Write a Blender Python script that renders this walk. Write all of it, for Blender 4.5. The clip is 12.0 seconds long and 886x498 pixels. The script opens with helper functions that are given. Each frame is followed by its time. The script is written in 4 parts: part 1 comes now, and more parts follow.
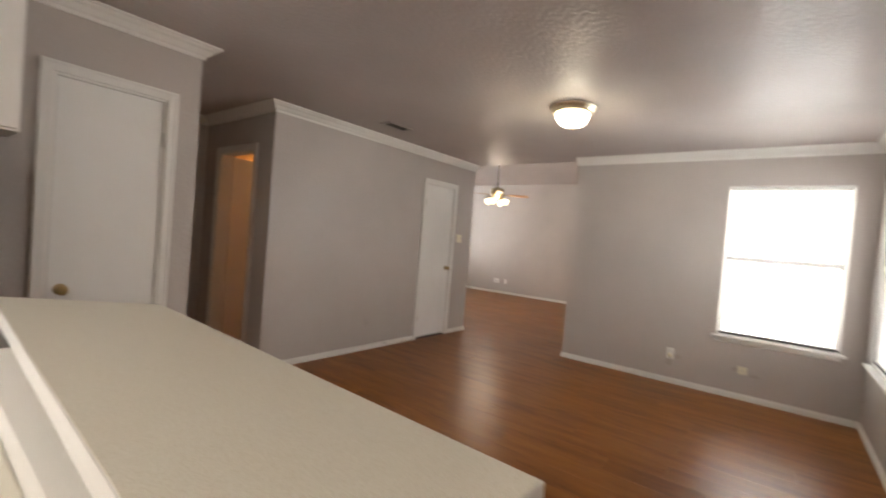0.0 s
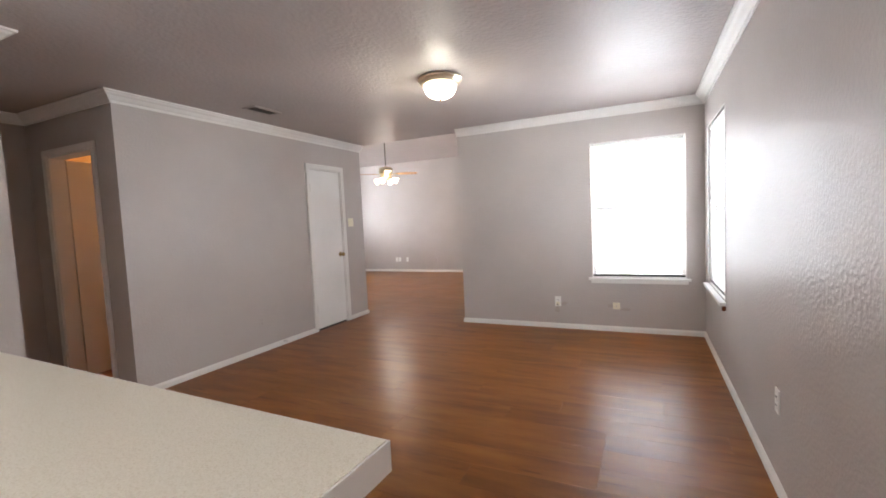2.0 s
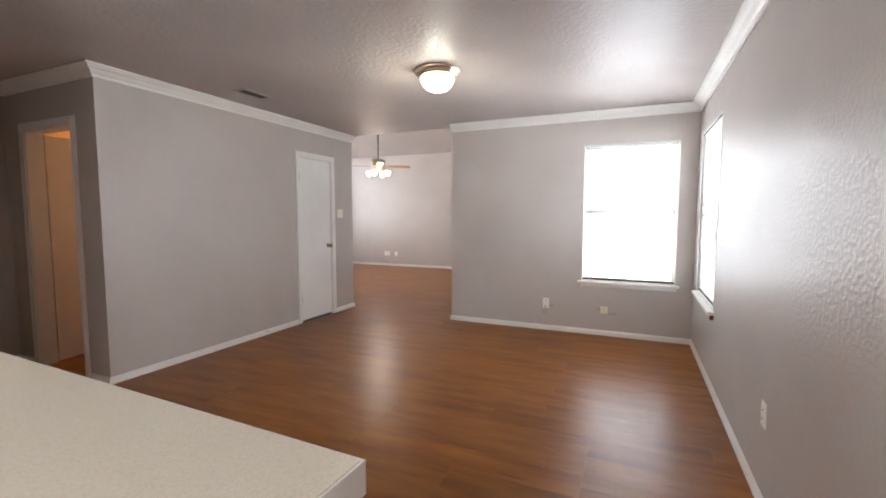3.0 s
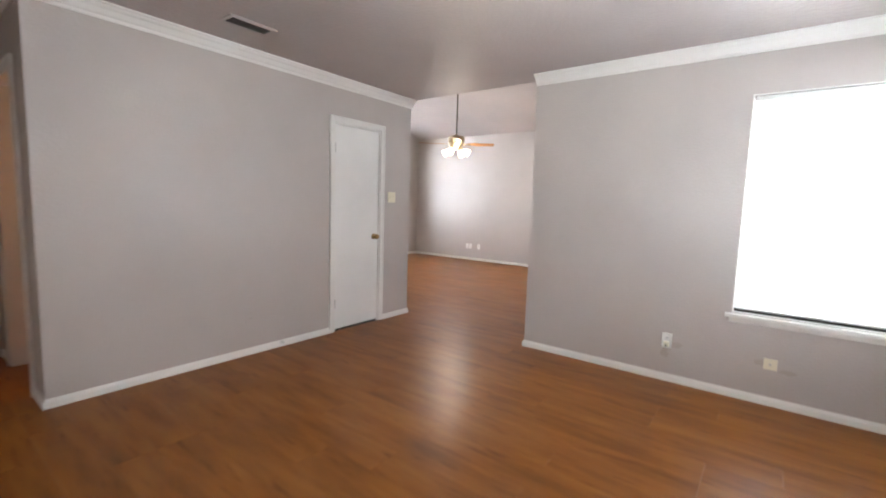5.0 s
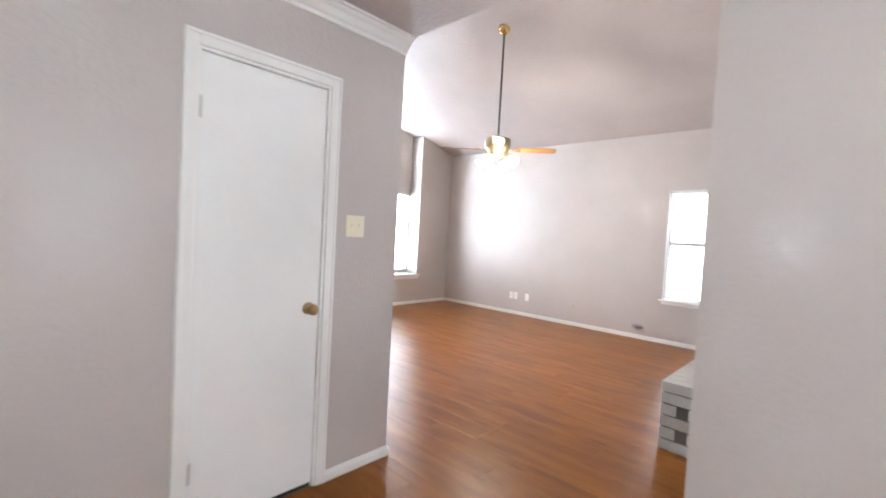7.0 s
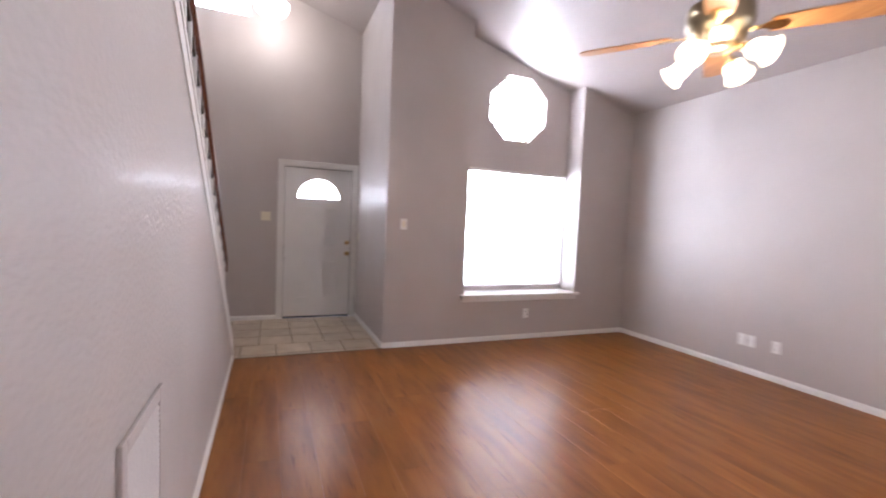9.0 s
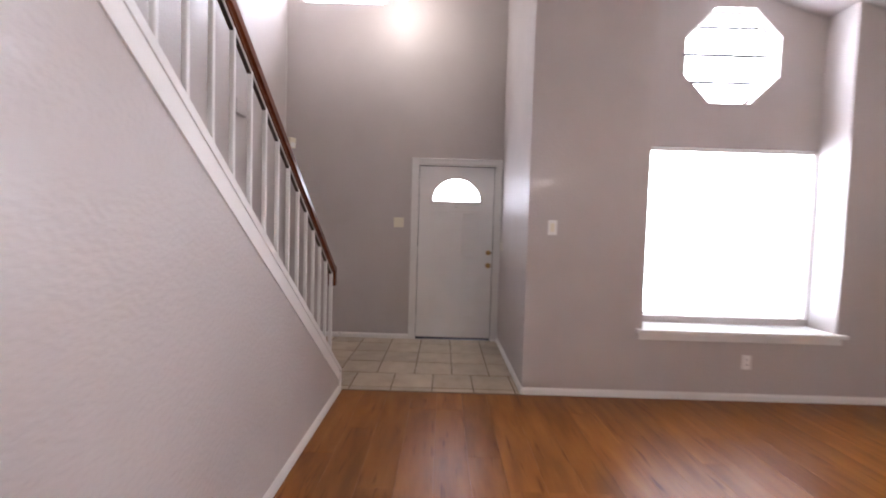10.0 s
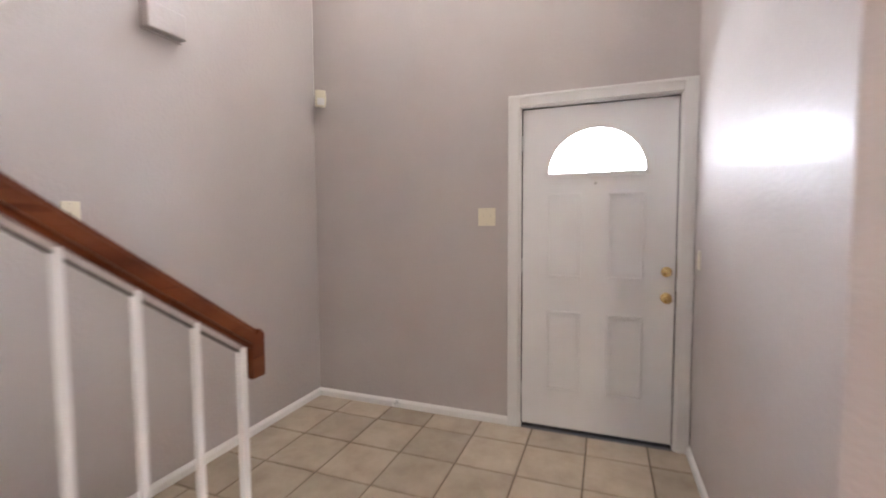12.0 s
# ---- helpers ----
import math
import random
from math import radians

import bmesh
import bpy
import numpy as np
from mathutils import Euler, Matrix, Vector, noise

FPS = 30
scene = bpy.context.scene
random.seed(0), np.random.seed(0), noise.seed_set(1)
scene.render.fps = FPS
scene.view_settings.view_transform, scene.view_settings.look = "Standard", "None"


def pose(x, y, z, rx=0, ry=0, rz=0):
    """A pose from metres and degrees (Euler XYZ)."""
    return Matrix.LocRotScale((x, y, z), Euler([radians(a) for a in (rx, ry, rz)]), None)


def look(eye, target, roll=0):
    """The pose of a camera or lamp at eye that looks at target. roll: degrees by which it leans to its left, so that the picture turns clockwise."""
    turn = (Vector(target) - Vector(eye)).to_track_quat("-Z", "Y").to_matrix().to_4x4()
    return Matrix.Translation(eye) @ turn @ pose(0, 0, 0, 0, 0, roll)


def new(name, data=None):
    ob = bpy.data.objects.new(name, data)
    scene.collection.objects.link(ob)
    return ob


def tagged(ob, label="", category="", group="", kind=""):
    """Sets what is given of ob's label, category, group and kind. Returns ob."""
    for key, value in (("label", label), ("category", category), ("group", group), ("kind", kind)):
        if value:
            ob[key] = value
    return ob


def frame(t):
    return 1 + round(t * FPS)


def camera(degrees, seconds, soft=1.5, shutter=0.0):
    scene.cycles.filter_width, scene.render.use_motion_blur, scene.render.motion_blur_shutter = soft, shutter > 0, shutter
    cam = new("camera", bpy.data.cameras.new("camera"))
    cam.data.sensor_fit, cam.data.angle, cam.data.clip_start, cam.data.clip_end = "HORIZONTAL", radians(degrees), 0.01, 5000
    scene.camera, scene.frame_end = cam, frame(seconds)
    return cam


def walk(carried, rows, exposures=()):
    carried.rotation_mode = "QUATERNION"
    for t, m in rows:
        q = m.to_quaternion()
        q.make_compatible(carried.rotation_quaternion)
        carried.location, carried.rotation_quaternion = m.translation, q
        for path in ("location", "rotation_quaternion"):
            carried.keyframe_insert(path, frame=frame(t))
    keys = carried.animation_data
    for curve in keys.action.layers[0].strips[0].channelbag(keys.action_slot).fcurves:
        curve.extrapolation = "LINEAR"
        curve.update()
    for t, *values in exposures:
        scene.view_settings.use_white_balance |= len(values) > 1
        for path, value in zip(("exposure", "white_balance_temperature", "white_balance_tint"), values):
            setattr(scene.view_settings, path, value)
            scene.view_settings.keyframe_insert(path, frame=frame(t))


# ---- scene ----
PATH = [
    (0, (-0.109, 0.238, 1.343), (-1.343, 1.81, 1.292), 4.6),
    (0.5, (-0.015, 0.247, 1.332), (-0.996, 1.983, 1.185), 2.2),
    (1, (-0.006, 0.257, 1.328), (-0.87, 2.054, 1.181), 1.6),
    (1.5, (-0.02, 0.274, 1.329), (-0.865, 2.082, 1.197), 0.7),
    (2, (-0.017, 0.308, 1.323), (-0.871, 2.111, 1.19), -2.7),
    (2.5, (-0.041, 0.319, 1.32), (-0.851, 2.143, 1.199), -0.9),
    (2.7, (-0.045, 0.326, 1.323), (-0.839, 2.157, 1.192), -0.3),
    (4.3, (-0.169, 1.04, 1.309), (-1.278, 2.667, 0.955), 4.4),
    (4.5, (-0.241, 1.226, 1.319), (-1.441, 2.787, 0.967), 3.9),
    (5, (-0.403, 1.778, 1.298), (-1.605, 3.363, 1.09), 1.8),
    (5.5, (-0.706, 2.254, 1.324), (-1.931, 3.826, 1.157), 3.4),
    (6, (-1.079, 2.789, 1.347), (-2.319, 4.355, 1.246), 0.6),
    (6.5, (-1.444, 3.351, 1.351), (-2.784, 4.832, 1.243), 1.4),
    (6.7, (-1.604, 3.562, 1.336), (-2.96, 5.03, 1.272), 2.7),
    (8.3, (-2.693, 5.305, 1.369), (-4.183, 6.633, 1.241), 1.9),
    (8.5, (-2.842, 5.508, 1.346), (-4.431, 6.72, 1.243), 1.8),
    (9, (-3.286, 5.843, 1.35), (-5.137, 6.592, 1.235), 2.4),
    (9.5, (-3.819, 6.083, 1.317), (-5.77, 6.496, 1.176), 0.9),
    (10, (-4.337, 6.325, 1.294), (-6.335, 6.324, 1.203), 1.7),
    (10.5, (-4.889, 6.447, 1.308), (-6.88, 6.272, 1.231), 1.1),
    (11, (-5.451, 6.519, 1.305), (-7.424, 6.195, 1.255), -0.2),
    (11.5, (-6.042, 6.548, 1.298), (-7.969, 6.021, 1.214), -0.2),
    (12, (-6.63, 6.526, 1.319), (-8.497, 5.82, 1.201), -0.3),
]
cam = camera(91.5, 12.0, 1.8, 0.5)
walk(cam, [(t, look(*p)) for t, *p in PATH], [
    (0, 0.74, 7350, 11), (1, 1.18, 6800, 12), (2.5, 1.14, 6500, 11), (4.5, 1.18, 6400, 9), (5.5, 1.68, 6150, 7), (6, 1.80, 6050, 4), (6.7, 1.80, 6050, 6), (8.3, 1.3, 6050, 19), (9, 1.17, 6100, 20), (9.5, 1.15, 6150, 20), (10.5, 1.28, 6150, 19), (11.5, 1.68, 6300, 17), (12, 1.9, 6200, 13)])

# ---- world and light ----
world = bpy.data.worlds.new("world")
scene.world = world
world.use_nodes = True
wn = world.node_tree.nodes
sky = wn.new("ShaderNodeTexSky")
sky.sky_type, sky.sun_disc = "NISHITA", False
sky.sun_elevation, sky.sun_rotation = radians(50), radians(200)
world.node_tree.links.new(sky.outputs[0], wn["Background"].inputs[0])
wn["Background"].inputs[1].default_value = 0.1
sun_data = bpy.data.lights.new("sun", "SUN")
sun_data.energy, sun_data.angle, sun_data.color = 2.5, radians(0.6), (1.0, 0.95, 0.88)
new("sun", sun_data).matrix_world = look((0, 0, 30), (6, 16, 0))

DAY = 17.0            # glow of the bright day outside the windows
DAY_COLOR = (0.87, 0.94, 1.0)


def lamp(name, place, watts, color, radius=0.05):
    data = bpy.data.lights.new(name, "POINT")
    data.energy, data.color, data.shadow_soft_size = watts, color, radius
    ob = new(name, data)
    ob.location = place
    return ob


lamp("bathroom_light", (-4.98, 3.5, 2.3), 12, (1.0, 0.58, 0.26), 0.10)
lamp("dining_light", (-1.479, 3.483, 2.29), 6, (1.0, 0.96, 0.80), 0.08)
lamp("fan_light", (-4.76, 7.80, 1.98), 22, (1.0, 0.87, 0.73), 0.12)
lamp("entry_light", (-8.9, 5.83, 3.62), 3.5, (1.0, 0.95, 0.86), 0.19)


# ---- materials ----
def material(name, color, rough=0.5, metal=0.0):
    m = bpy.data.materials.new(name)
    m.use_nodes = True
    b = m.node_tree.nodes["Principled BSDF"]
    b.inputs["Base Color"].default_value = (*color, 1)
    b.inputs["Roughness"].default_value = rough
    b.inputs["Metallic"].default_value = metal
    return m, m.node_tree.nodes, m.node_tree.links, b


def coords(n, l, scale=(1, 1, 1)):
    tc, mp = n.new("ShaderNodeTexCoord"), n.new("ShaderNodeMapping")
    mp.inputs["Scale"].default_value = scale
    geo = n.new("ShaderNodeNewGeometry")
    l.new(geo.outputs["Position"], mp.inputs[0])
    return mp.outputs[0]


def noise_tex(n, l, vec, scale, detail=3.0, rough=0.5):
    t = n.new("ShaderNodeTexNoise")
    t.inputs["Scale"].default_value = scale
    t.inputs["Detail"].default_value = detail
    t.inputs["Roughness"].default_value = rough
    l.new(vec, t.inputs["Vector"])
    return t.outputs[0]


def ramp(n, l, fac, stops):
    r = n.new("ShaderNodeValToRGB")
    el = r.color_ramp.elements
    while len(el) < len(stops):
        el.new(0.5)
    for e, (p, c) in zip(el, stops):
        e.position, e.color = p, (*c, 1)
    l.new(fac, r.inputs[0])
    return r.outputs[0]


def bump(n, l, b, height, strength, distance):
    u = n.new("ShaderNodeBump")
    u.inputs["Strength"].default_value = strength
    u.inputs["Distance"].default_value = distance
    l.new(height, u.inputs["Height"])
    l.new(u.outputs[0], b.inputs["Normal"])
    return u


def shade(c, k):
    return tuple(min(1, v * k) for v in c)


def painted(name, color, rough, relief, scale, depth, spec=0.5):
    """Rolled or sprayed paint over a textured plaster."""
    m, n, l, b = material(name, color, rough)
    v = coords(n, l)
    l.new(ramp(n, l, noise_tex(n, l, v, 1.3, 4), [(0.3, shade(color, 0.94)), (0.7, shade(color, 1.05))]), b.inputs["Base Color"])
    b.inputs["Specular IOR Level"].default_value = 0.05
    b.inputs["Roughness"].default_value = 0.55
    field = noise_tex(n, l, v, scale, 2, 0.45)
    peel = ramp(n, l, field, [(0.40, (0, 0, 0)), (0.61, (1, 1, 1))])
    bump(n, l, b, peel, relief * 0.24, depth)
    # the satin film over the relief; seen flat-on it shines, at a slant the relief hides it
    b.inputs["Coat Roughness"].default_value = rough
    b.inputs["Coat IOR"].default_value = 1.4
    slant, film = n.new("ShaderNodeLayerWeight"), n.new("ShaderNodeMapRange")
    for key, value in (("From Min", 0.35), ("From Max", 0.85), ("To Min", spec), ("To Max", spec * 0.12)):
        film.inputs[key].default_value = value
    l.new(slant.outputs["Facing"], film.inputs[0])
    l.new(film.outputs[0], b.inputs["Coat Weight"])
    skin = n.new("ShaderNodeBump")
    skin.inputs["Strength"].default_value, skin.inputs["Distance"].default_value = relief, depth
    l.new(peel, skin.inputs["Height"])
    l.new(skin.outputs[0], b.inputs["Coat Normal"])
    return m


WALL = painted("greige_wall_paint", (0.50, 0.455, 0.432), 0.14, 0.42, 54, 0.0059, 0.60)
CEIL = painted("knockdown_ceiling_paint", (0.485, 0.435, 0.415), 0.14, 0.47, 32, 0.0088, 0.55)
TRIM = painted("white_trim_paint", (0.78, 0.765, 0.74), 0.32, 0.06, 30, 0.002, 0.5)
DOOR = painted("white_door_paint", (0.80, 0.79, 0.775), 0.32, 0.08, 45, 0.002, 0.6)
# the bathroom lamp's orange glow is put into this wall colour
BATHWALL = painted("bathroom_wall_lamp_orange", (0.62, 0.42, 0.22), 0.4, 0.3, 75, 0.004)
PATCH = painted("older_wall_paint", (0.44, 0.385, 0.35), 0.5, 0.4, 60, 0.004, 0.3)
SOOT = painted("sooty_plaster", (0.33, 0.295, 0.275), 0.5, 0.4, 60, 0.004, 0.1)
# even dark grey-brown for the ceiling vent's slats
VENT = material("dark_vent_metal", (0.13, 0.11, 0.10), 0.5)[0]
AGED = material("antique_brass", (0.38, 0.27, 0.13), 0.28, 1.0)[0]
PLATE = material("ivory_plastic", (0.76, 0.71, 0.56), 0.35)[0]
WPLATE = material("white_plastic", (0.80, 0.79, 0.76), 0.35)[0]
DARK = material("dark_slot", (0.02, 0.02, 0.02), 0.7)[0]
RUBBER = material("black_weather_strip", (0.025, 0.022, 0.02), 0.6)[0]
STEEL = material("brushed_steel", (0.55, 0.54, 0.52), 0.30, 1.0)[0]


def brass_material():
    m, n, l, b = material("polished_brass", (0.80, 0.58, 0.26), 0.16, 1.0)
    v = coords(n, l)
    l.new(ramp(n, l, noise_tex(n, l, v, 25), [(0.3, (0.70, 0.47, 0.18)), (0.7, (0.86, 0.64, 0.32))]), b.inputs["Base Color"])
    return m


BRASS = brass_material()
PALEBRASS = material("pale_lacquered_brass", (0.86, 0.76, 0.58), 0.28, 1.0)[0]
MOTOR = material("satin_antique_brass", (0.36, 0.29, 0.19), 0.32, 1.0)[0]
RODMETAL = material("dark_bronze_rod", (0.10, 0.085, 0.07), 0.4, 1.0)[0]


def wood(name, dark, mid, light, rough, along, gain=1.0):
    """Wood whose grain runs along one axis (0 x, 1 y), shifted plank by plank."""
    m, n, l, b = material(name, mid, rough)
    info = n.new("ShaderNodeObjectInfo")
    off = n.new("ShaderNodeCombineXYZ")
    mul = n.new("ShaderNodeMath")
    mul.operation, mul.inputs[1].default_value = "MULTIPLY", 37.0
    l.new(info.outputs["Random"], mul.inputs[0])
    for i in range(3):
        l.new(mul.outputs[0], off.inputs[i])
    b.inputs["Specular IOR Level"].default_value = 0.20
    sc = (1.6, 9, 9) if along == 0 else (9, 1.6, 9)
    add = n.new("ShaderNodeVectorMath")
    l.new(coords(n, l, sc), add.inputs[0])
    l.new(off.outputs[0], add.inputs[1])
    v = add.outputs[0]
    grain = noise_tex(n, l, v, 1.0, 5, 0.55)
    body = ramp(n, l, grain, [(0.30, dark), (0.50, mid), (0.70, light)])
    # short dark knots and mineral streaks between the long grain
    fleck = n.new("ShaderNodeVectorMath")
    fleck.operation = "MULTIPLY"
    fleck.inputs[1].default_value = (2.2, 3.4, 3.4) if along == 0 else (3.4, 2.2, 3.4)
    l.new(v, fleck.inputs[0])
    streak = ramp(n, l, noise_tex(n, l, fleck.outputs[0], 1.0, 2, 0.5), [(0.24, (0.60, 0.48, 0.40)), (0.38, (1, 1, 1))])
    both = n.new("ShaderNodeVectorMath")
    both.operation = "MULTIPLY"
    l.new(body, both.inputs[0])
    l.new(streak, both.inputs[1])
    base = both.outputs[0]
    bump(n, l, b, noise_tex(n, l, fleck.outputs[0], 0.8, 3), 0.10, 0.002)
    tone = n.new("ShaderNodeMapRange")
    tone.inputs["To Min"].default_value, tone.inputs["To Max"].default_value = 0.93, 1.07
    l.new(info.outputs["Random"], tone.inputs[0])
    mix = n.new("ShaderNodeVectorMath")
    mix.operation = "SCALE"
    l.new(base, mix.inputs[0])
    l.new(tone.outputs[0], mix.inputs["Scale"])
    l.new(mix.outputs[0], b.inputs["Base Color"])
    rr = n.new("ShaderNodeMapRange")
    rr.inputs["To Min"].default_value, rr.inputs["To Max"].default_value = rough - 0.05, rough + 0.04
    l.new(noise_tex(n, l, coords(n, l), 2.5), rr.inputs[0])
    l.new(rr.outputs[0], b.inputs["Roughness"])
    return m


LAMINATE = wood("honey_laminate", (0.165, 0.054, 0.010), (0.235, 0.082, 0.016), (0.295, 0.112, 0.024), 0.33, 0)
HANDRAIL = wood("stained_handrail_wood", (0.07, 0.018, 0.007), (0.13, 0.034, 0.011), (0.19, 0.055, 0.019), 0.35, 0)
BLADE = wood("oak_fan_blade", (0.22, 0.09, 0.028), (0.31, 0.145, 0.05), (0.40, 0.20, 0.075), 0.36, 0)


def tile_material():
    m, n, l, b = material("beige_ceramic_tile", (0.40, 0.32, 0.22), 0.35)
    v = coords(n, l)
    info = n.new("ShaderNodeObjectInfo")
    c = ramp(n, l, noise_tex(n, l, v, 5.0, 6, 0.6), [(0.25, (0.36, 0.275, 0.19)), (0.5, (0.47, 0.385, 0.285)), (0.75, (0.56, 0.475, 0.37))])
    tone = n.new("ShaderNodeMapRange")
    tone.inputs["To Min"].default_value, tone.inputs["To Max"].default_value = 0.80, 1.10
    l.new(info.outputs["Random"], tone.inputs[0])
    mix = n.new("ShaderNodeVectorMath")
    mix.operation = "SCALE"
    l.new(c, mix.inputs[0])
    l.new(tone.outputs[0], mix.inputs["Scale"])
    l.new(mix.outputs[0], b.inputs["Base Color"])
    bump(n, l, b, noise_tex(n, l, v, 30), 0.12, 0.003)
    return m


TILE = tile_material()


def speckled(name, color, spot, rough):
    m, n, l, b = material(name, color, rough)
    v = coords(n, l)
    l.new(ramp(n, l, noise_tex(n, l, v, 420, 2, 0.6), [(0.34, spot), (0.48, color), (0.72, shade(color, 1.1))]), b.inputs["Base Color"])
    bump(n, l, b, noise_tex(n, l, v, 400, 1), 0.05, 0.0006)
    return m


BAR = speckled("speckled_cream_laminate", (0.66, 0.625, 0.545), (0.58, 0.53, 0.43), 0.42)
GROUT = speckled("brown_grout", (0.22, 0.17, 0.12), (0.10, 0.07, 0.05), 0.9)
BRICK = speckled("whitewashed_brick", (0.46, 0.45, 0.43), (0.28, 0.26, 0.25), 0.8)
MORTAR = speckled("dark_mortar", (0.14, 0.13, 0.12), (0.09, 0.085, 0.08), 0.95)
CARPET = speckled("beige_stair_carpet", (0.36, 0.30, 0.24), (0.24, 0.19, 0.15), 0.95)
GRASS = speckled("dry_lawn", (0.10, 0.11, 0.05), (0.05, 0.06, 0.025), 0.95)
ROOFING = speckled("grey_roofing", (0.12, 0.115, 0.11), (0.07, 0.07, 0.07), 0.9)


def glowing(name, color, strength):
    m = bpy.data.materials.new(name)
    m.use_nodes = True
    n, l = m.node_tree.nodes, m.node_tree.links
    n.clear()
    e, o = n.new("ShaderNodeEmission"), n.new("ShaderNodeOutputMaterial")
    e.inputs[0].default_value, e.inputs[1].default_value = (*color, 1), strength
    l.new(e.outputs[0], o.inputs[0])
    return m




def daylight(name, strength):
    """The day outside: dimmer over the ground, brighter towards the sky."""
    m = glowing(name, DAY_COLOR, strength)
    n, l = m.node_tree.nodes, m.node_tree.links
    geo, sep, grade = n.new("ShaderNodeNewGeometry"), n.new("ShaderNodeSeparateXYZ"), n.new("ShaderNodeMapRange")
    l.new(geo.outputs["Position"], sep.inputs[0])
    l.new(sep.outputs[2], grade.inputs[0])
    for key, value in (("From Min", 0.7), ("From Max", 1.9), ("To Min", strength * 0.65), ("To Max", strength * 1.15)):
        grade.inputs[key].default_value = value
    l.new(grade.outputs[0], [q for q in n if q.type == "EMISSION"][0].inputs[1])
    return m


# backdrop glow levels, set window by window to balance the rooms' light
DAY_SOFT = daylight("bright_day_soft", DAY * 0.72)
DAY_DIM = daylight("bright_day_dim", DAY * 0.27)
DAY_HALF = daylight("bright_day_half", DAY * 0.45)
DAY_STRONG = daylight("bright_day_strong", DAY * 1.4)
DAY_FULL = daylight("bright_day_full", DAY * 1.0)
SHADE = glowing("lit_frosted_glass", (1.0, 0.96, 0.80), 6.0)
SHADE_ENTRY = glowing("lit_white_glass", (1.0, 0.95, 0.84), 4.0)
# glow of the light box added out of view in the kitchen
FILL_GLOW = glowing("added_kitchen_glow", (1.0, 0.96, 0.90), 18.0)
SHADE_FAN = glowing("lit_tulip_glass", (1.0, 0.86, 0.60), 3.2)


def glass_material():
    m = bpy.data.materials.new("window_glass")
    m.use_nodes = True
    n, l = m.node_tree.nodes, m.node_tree.links
    n.clear()
    mix, o = n.new("ShaderNodeMixShader"), n.new("ShaderNodeOutputMaterial")
    t, g = n.new("ShaderNodeBsdfTransparent"), n.new("ShaderNodeBsdfGlossy")
    g.inputs["Roughness"].default_value = 0.02
    mix.inputs[0].default_value = 0.05
    l.new(t.outputs[0], mix.inputs[1])
    l.new(g.outputs[0], mix.inputs[2])
    l.new(mix.outputs[0], o.inputs[0])
    return m


GLASS = glass_material()


def blind_material():
    m = bpy.data.materials.new("white_blind_slat")
    m.use_nodes = True
    n, l = m.node_tree.nodes, m.node_tree.links
    b = n["Principled BSDF"]
    b.inputs["Base Color"].default_value = (0.85, 0.85, 0.84, 1)
    b.inputs["Roughness"].default_value = 0.4
    t, mix = n.new("ShaderNodeBsdfTranslucent"), n.new("ShaderNodeMixShader")
    t.inputs[0].default_value = (0.7, 0.7, 0.69, 1)
    mix.inputs[0].default_value = 0.25
    out = [q for q in n if q.type == "OUTPUT_MATERIAL"][0]
    l.new(b.outputs[0], mix.inputs[1])
    l.new(t.outputs[0], mix.inputs[2])
    l.new(mix.outputs[0], out.inputs[0])
    return m


SLAT = blind_material()


# ---- building helpers ----
def part(name, bm, mat, parent=None, label=""):
    me = bpy.data.meshes.new(name)
    bmesh.ops.recalc_face_normals(bm, faces=bm.faces)
    bm.to_mesh(me)
    bm.free()
    me.materials.append(mat)
    ob = new(name, me)
    if parent is not None:
        ob.parent = parent
        ob.matrix_parent_inverse = parent.matrix_basis.inverted()
    if label:
        ob["label"] = label
    return ob


def smooth(ob):
    for p in ob.data.polygons:
        p.use_smooth = True
    return ob


def box(bm, x0, x1, y0, y1, z0, z1, bevel=0.0):
    r = bmesh.ops.create_cube(bm, size=1)
    for v in r["verts"]:
        v.co = ((x0 + x1) / 2 + v.co.x * abs(x1 - x0), (y0 + y1) / 2 + v.co.y * abs(y1 - y0), (z0 + z1) / 2 + v.co.z * abs(z1 - z0))
    if bevel:
        es = list({e for v in r["verts"] for e in v.link_edges})
        bmesh.ops.bevel(bm, geom=es, offset=bevel, segments=2, affect="EDGES", profile=0.5)
    return bm


def boxes(*rows, bevel=0.0):
    bm = bmesh.new()
    for r in rows:
        box(bm, *r, bevel=bevel)
    return bm


def prism(bm, poly, axis, a, b):
    """poly: corners in the other two axes, in order; drawn out along axis from a to b."""
    def at(p, w):
        return {0: (w, p[0], p[1]), 1: (p[0], w, p[1]), 2: (p[0], p[1], w)}[axis]
    lo, hi = [bm.verts.new(at(p, a)) for p in poly], [bm.verts.new(at(p, b)) for p in poly]
    k = len(poly)
    bm.faces.new(lo)
    bm.faces.new(hi[::-1])
    for i in range(k):
        bm.faces.new((lo[i], hi[i], hi[(i + 1) % k], lo[(i + 1) % k]))
    return bm


def lathe(bm, profile, steps=24, m=None):
    """profile: (radius, height) from one end to the other, turned round z."""
    rings = []
    made = []
    for r, z in profile:
        ring = [bm.verts.new((r * math.cos(a), r * math.sin(a), z)) for a in [2 * math.pi * i / steps for i in range(steps)]]
        rings.append(ring)
        made += ring
    for u, w in zip(rings, rings[1:]):
        for i in range(steps):
            bm.faces.new((u[i], u[(i + 1) % steps], w[(i + 1) % steps], w[i]))
    bm.faces.new(rings[0][::-1])
    bm.faces.new(rings[-1])
    if m is not None:
        bmesh.ops.transform(bm, matrix=m, verts=made)
    return bm


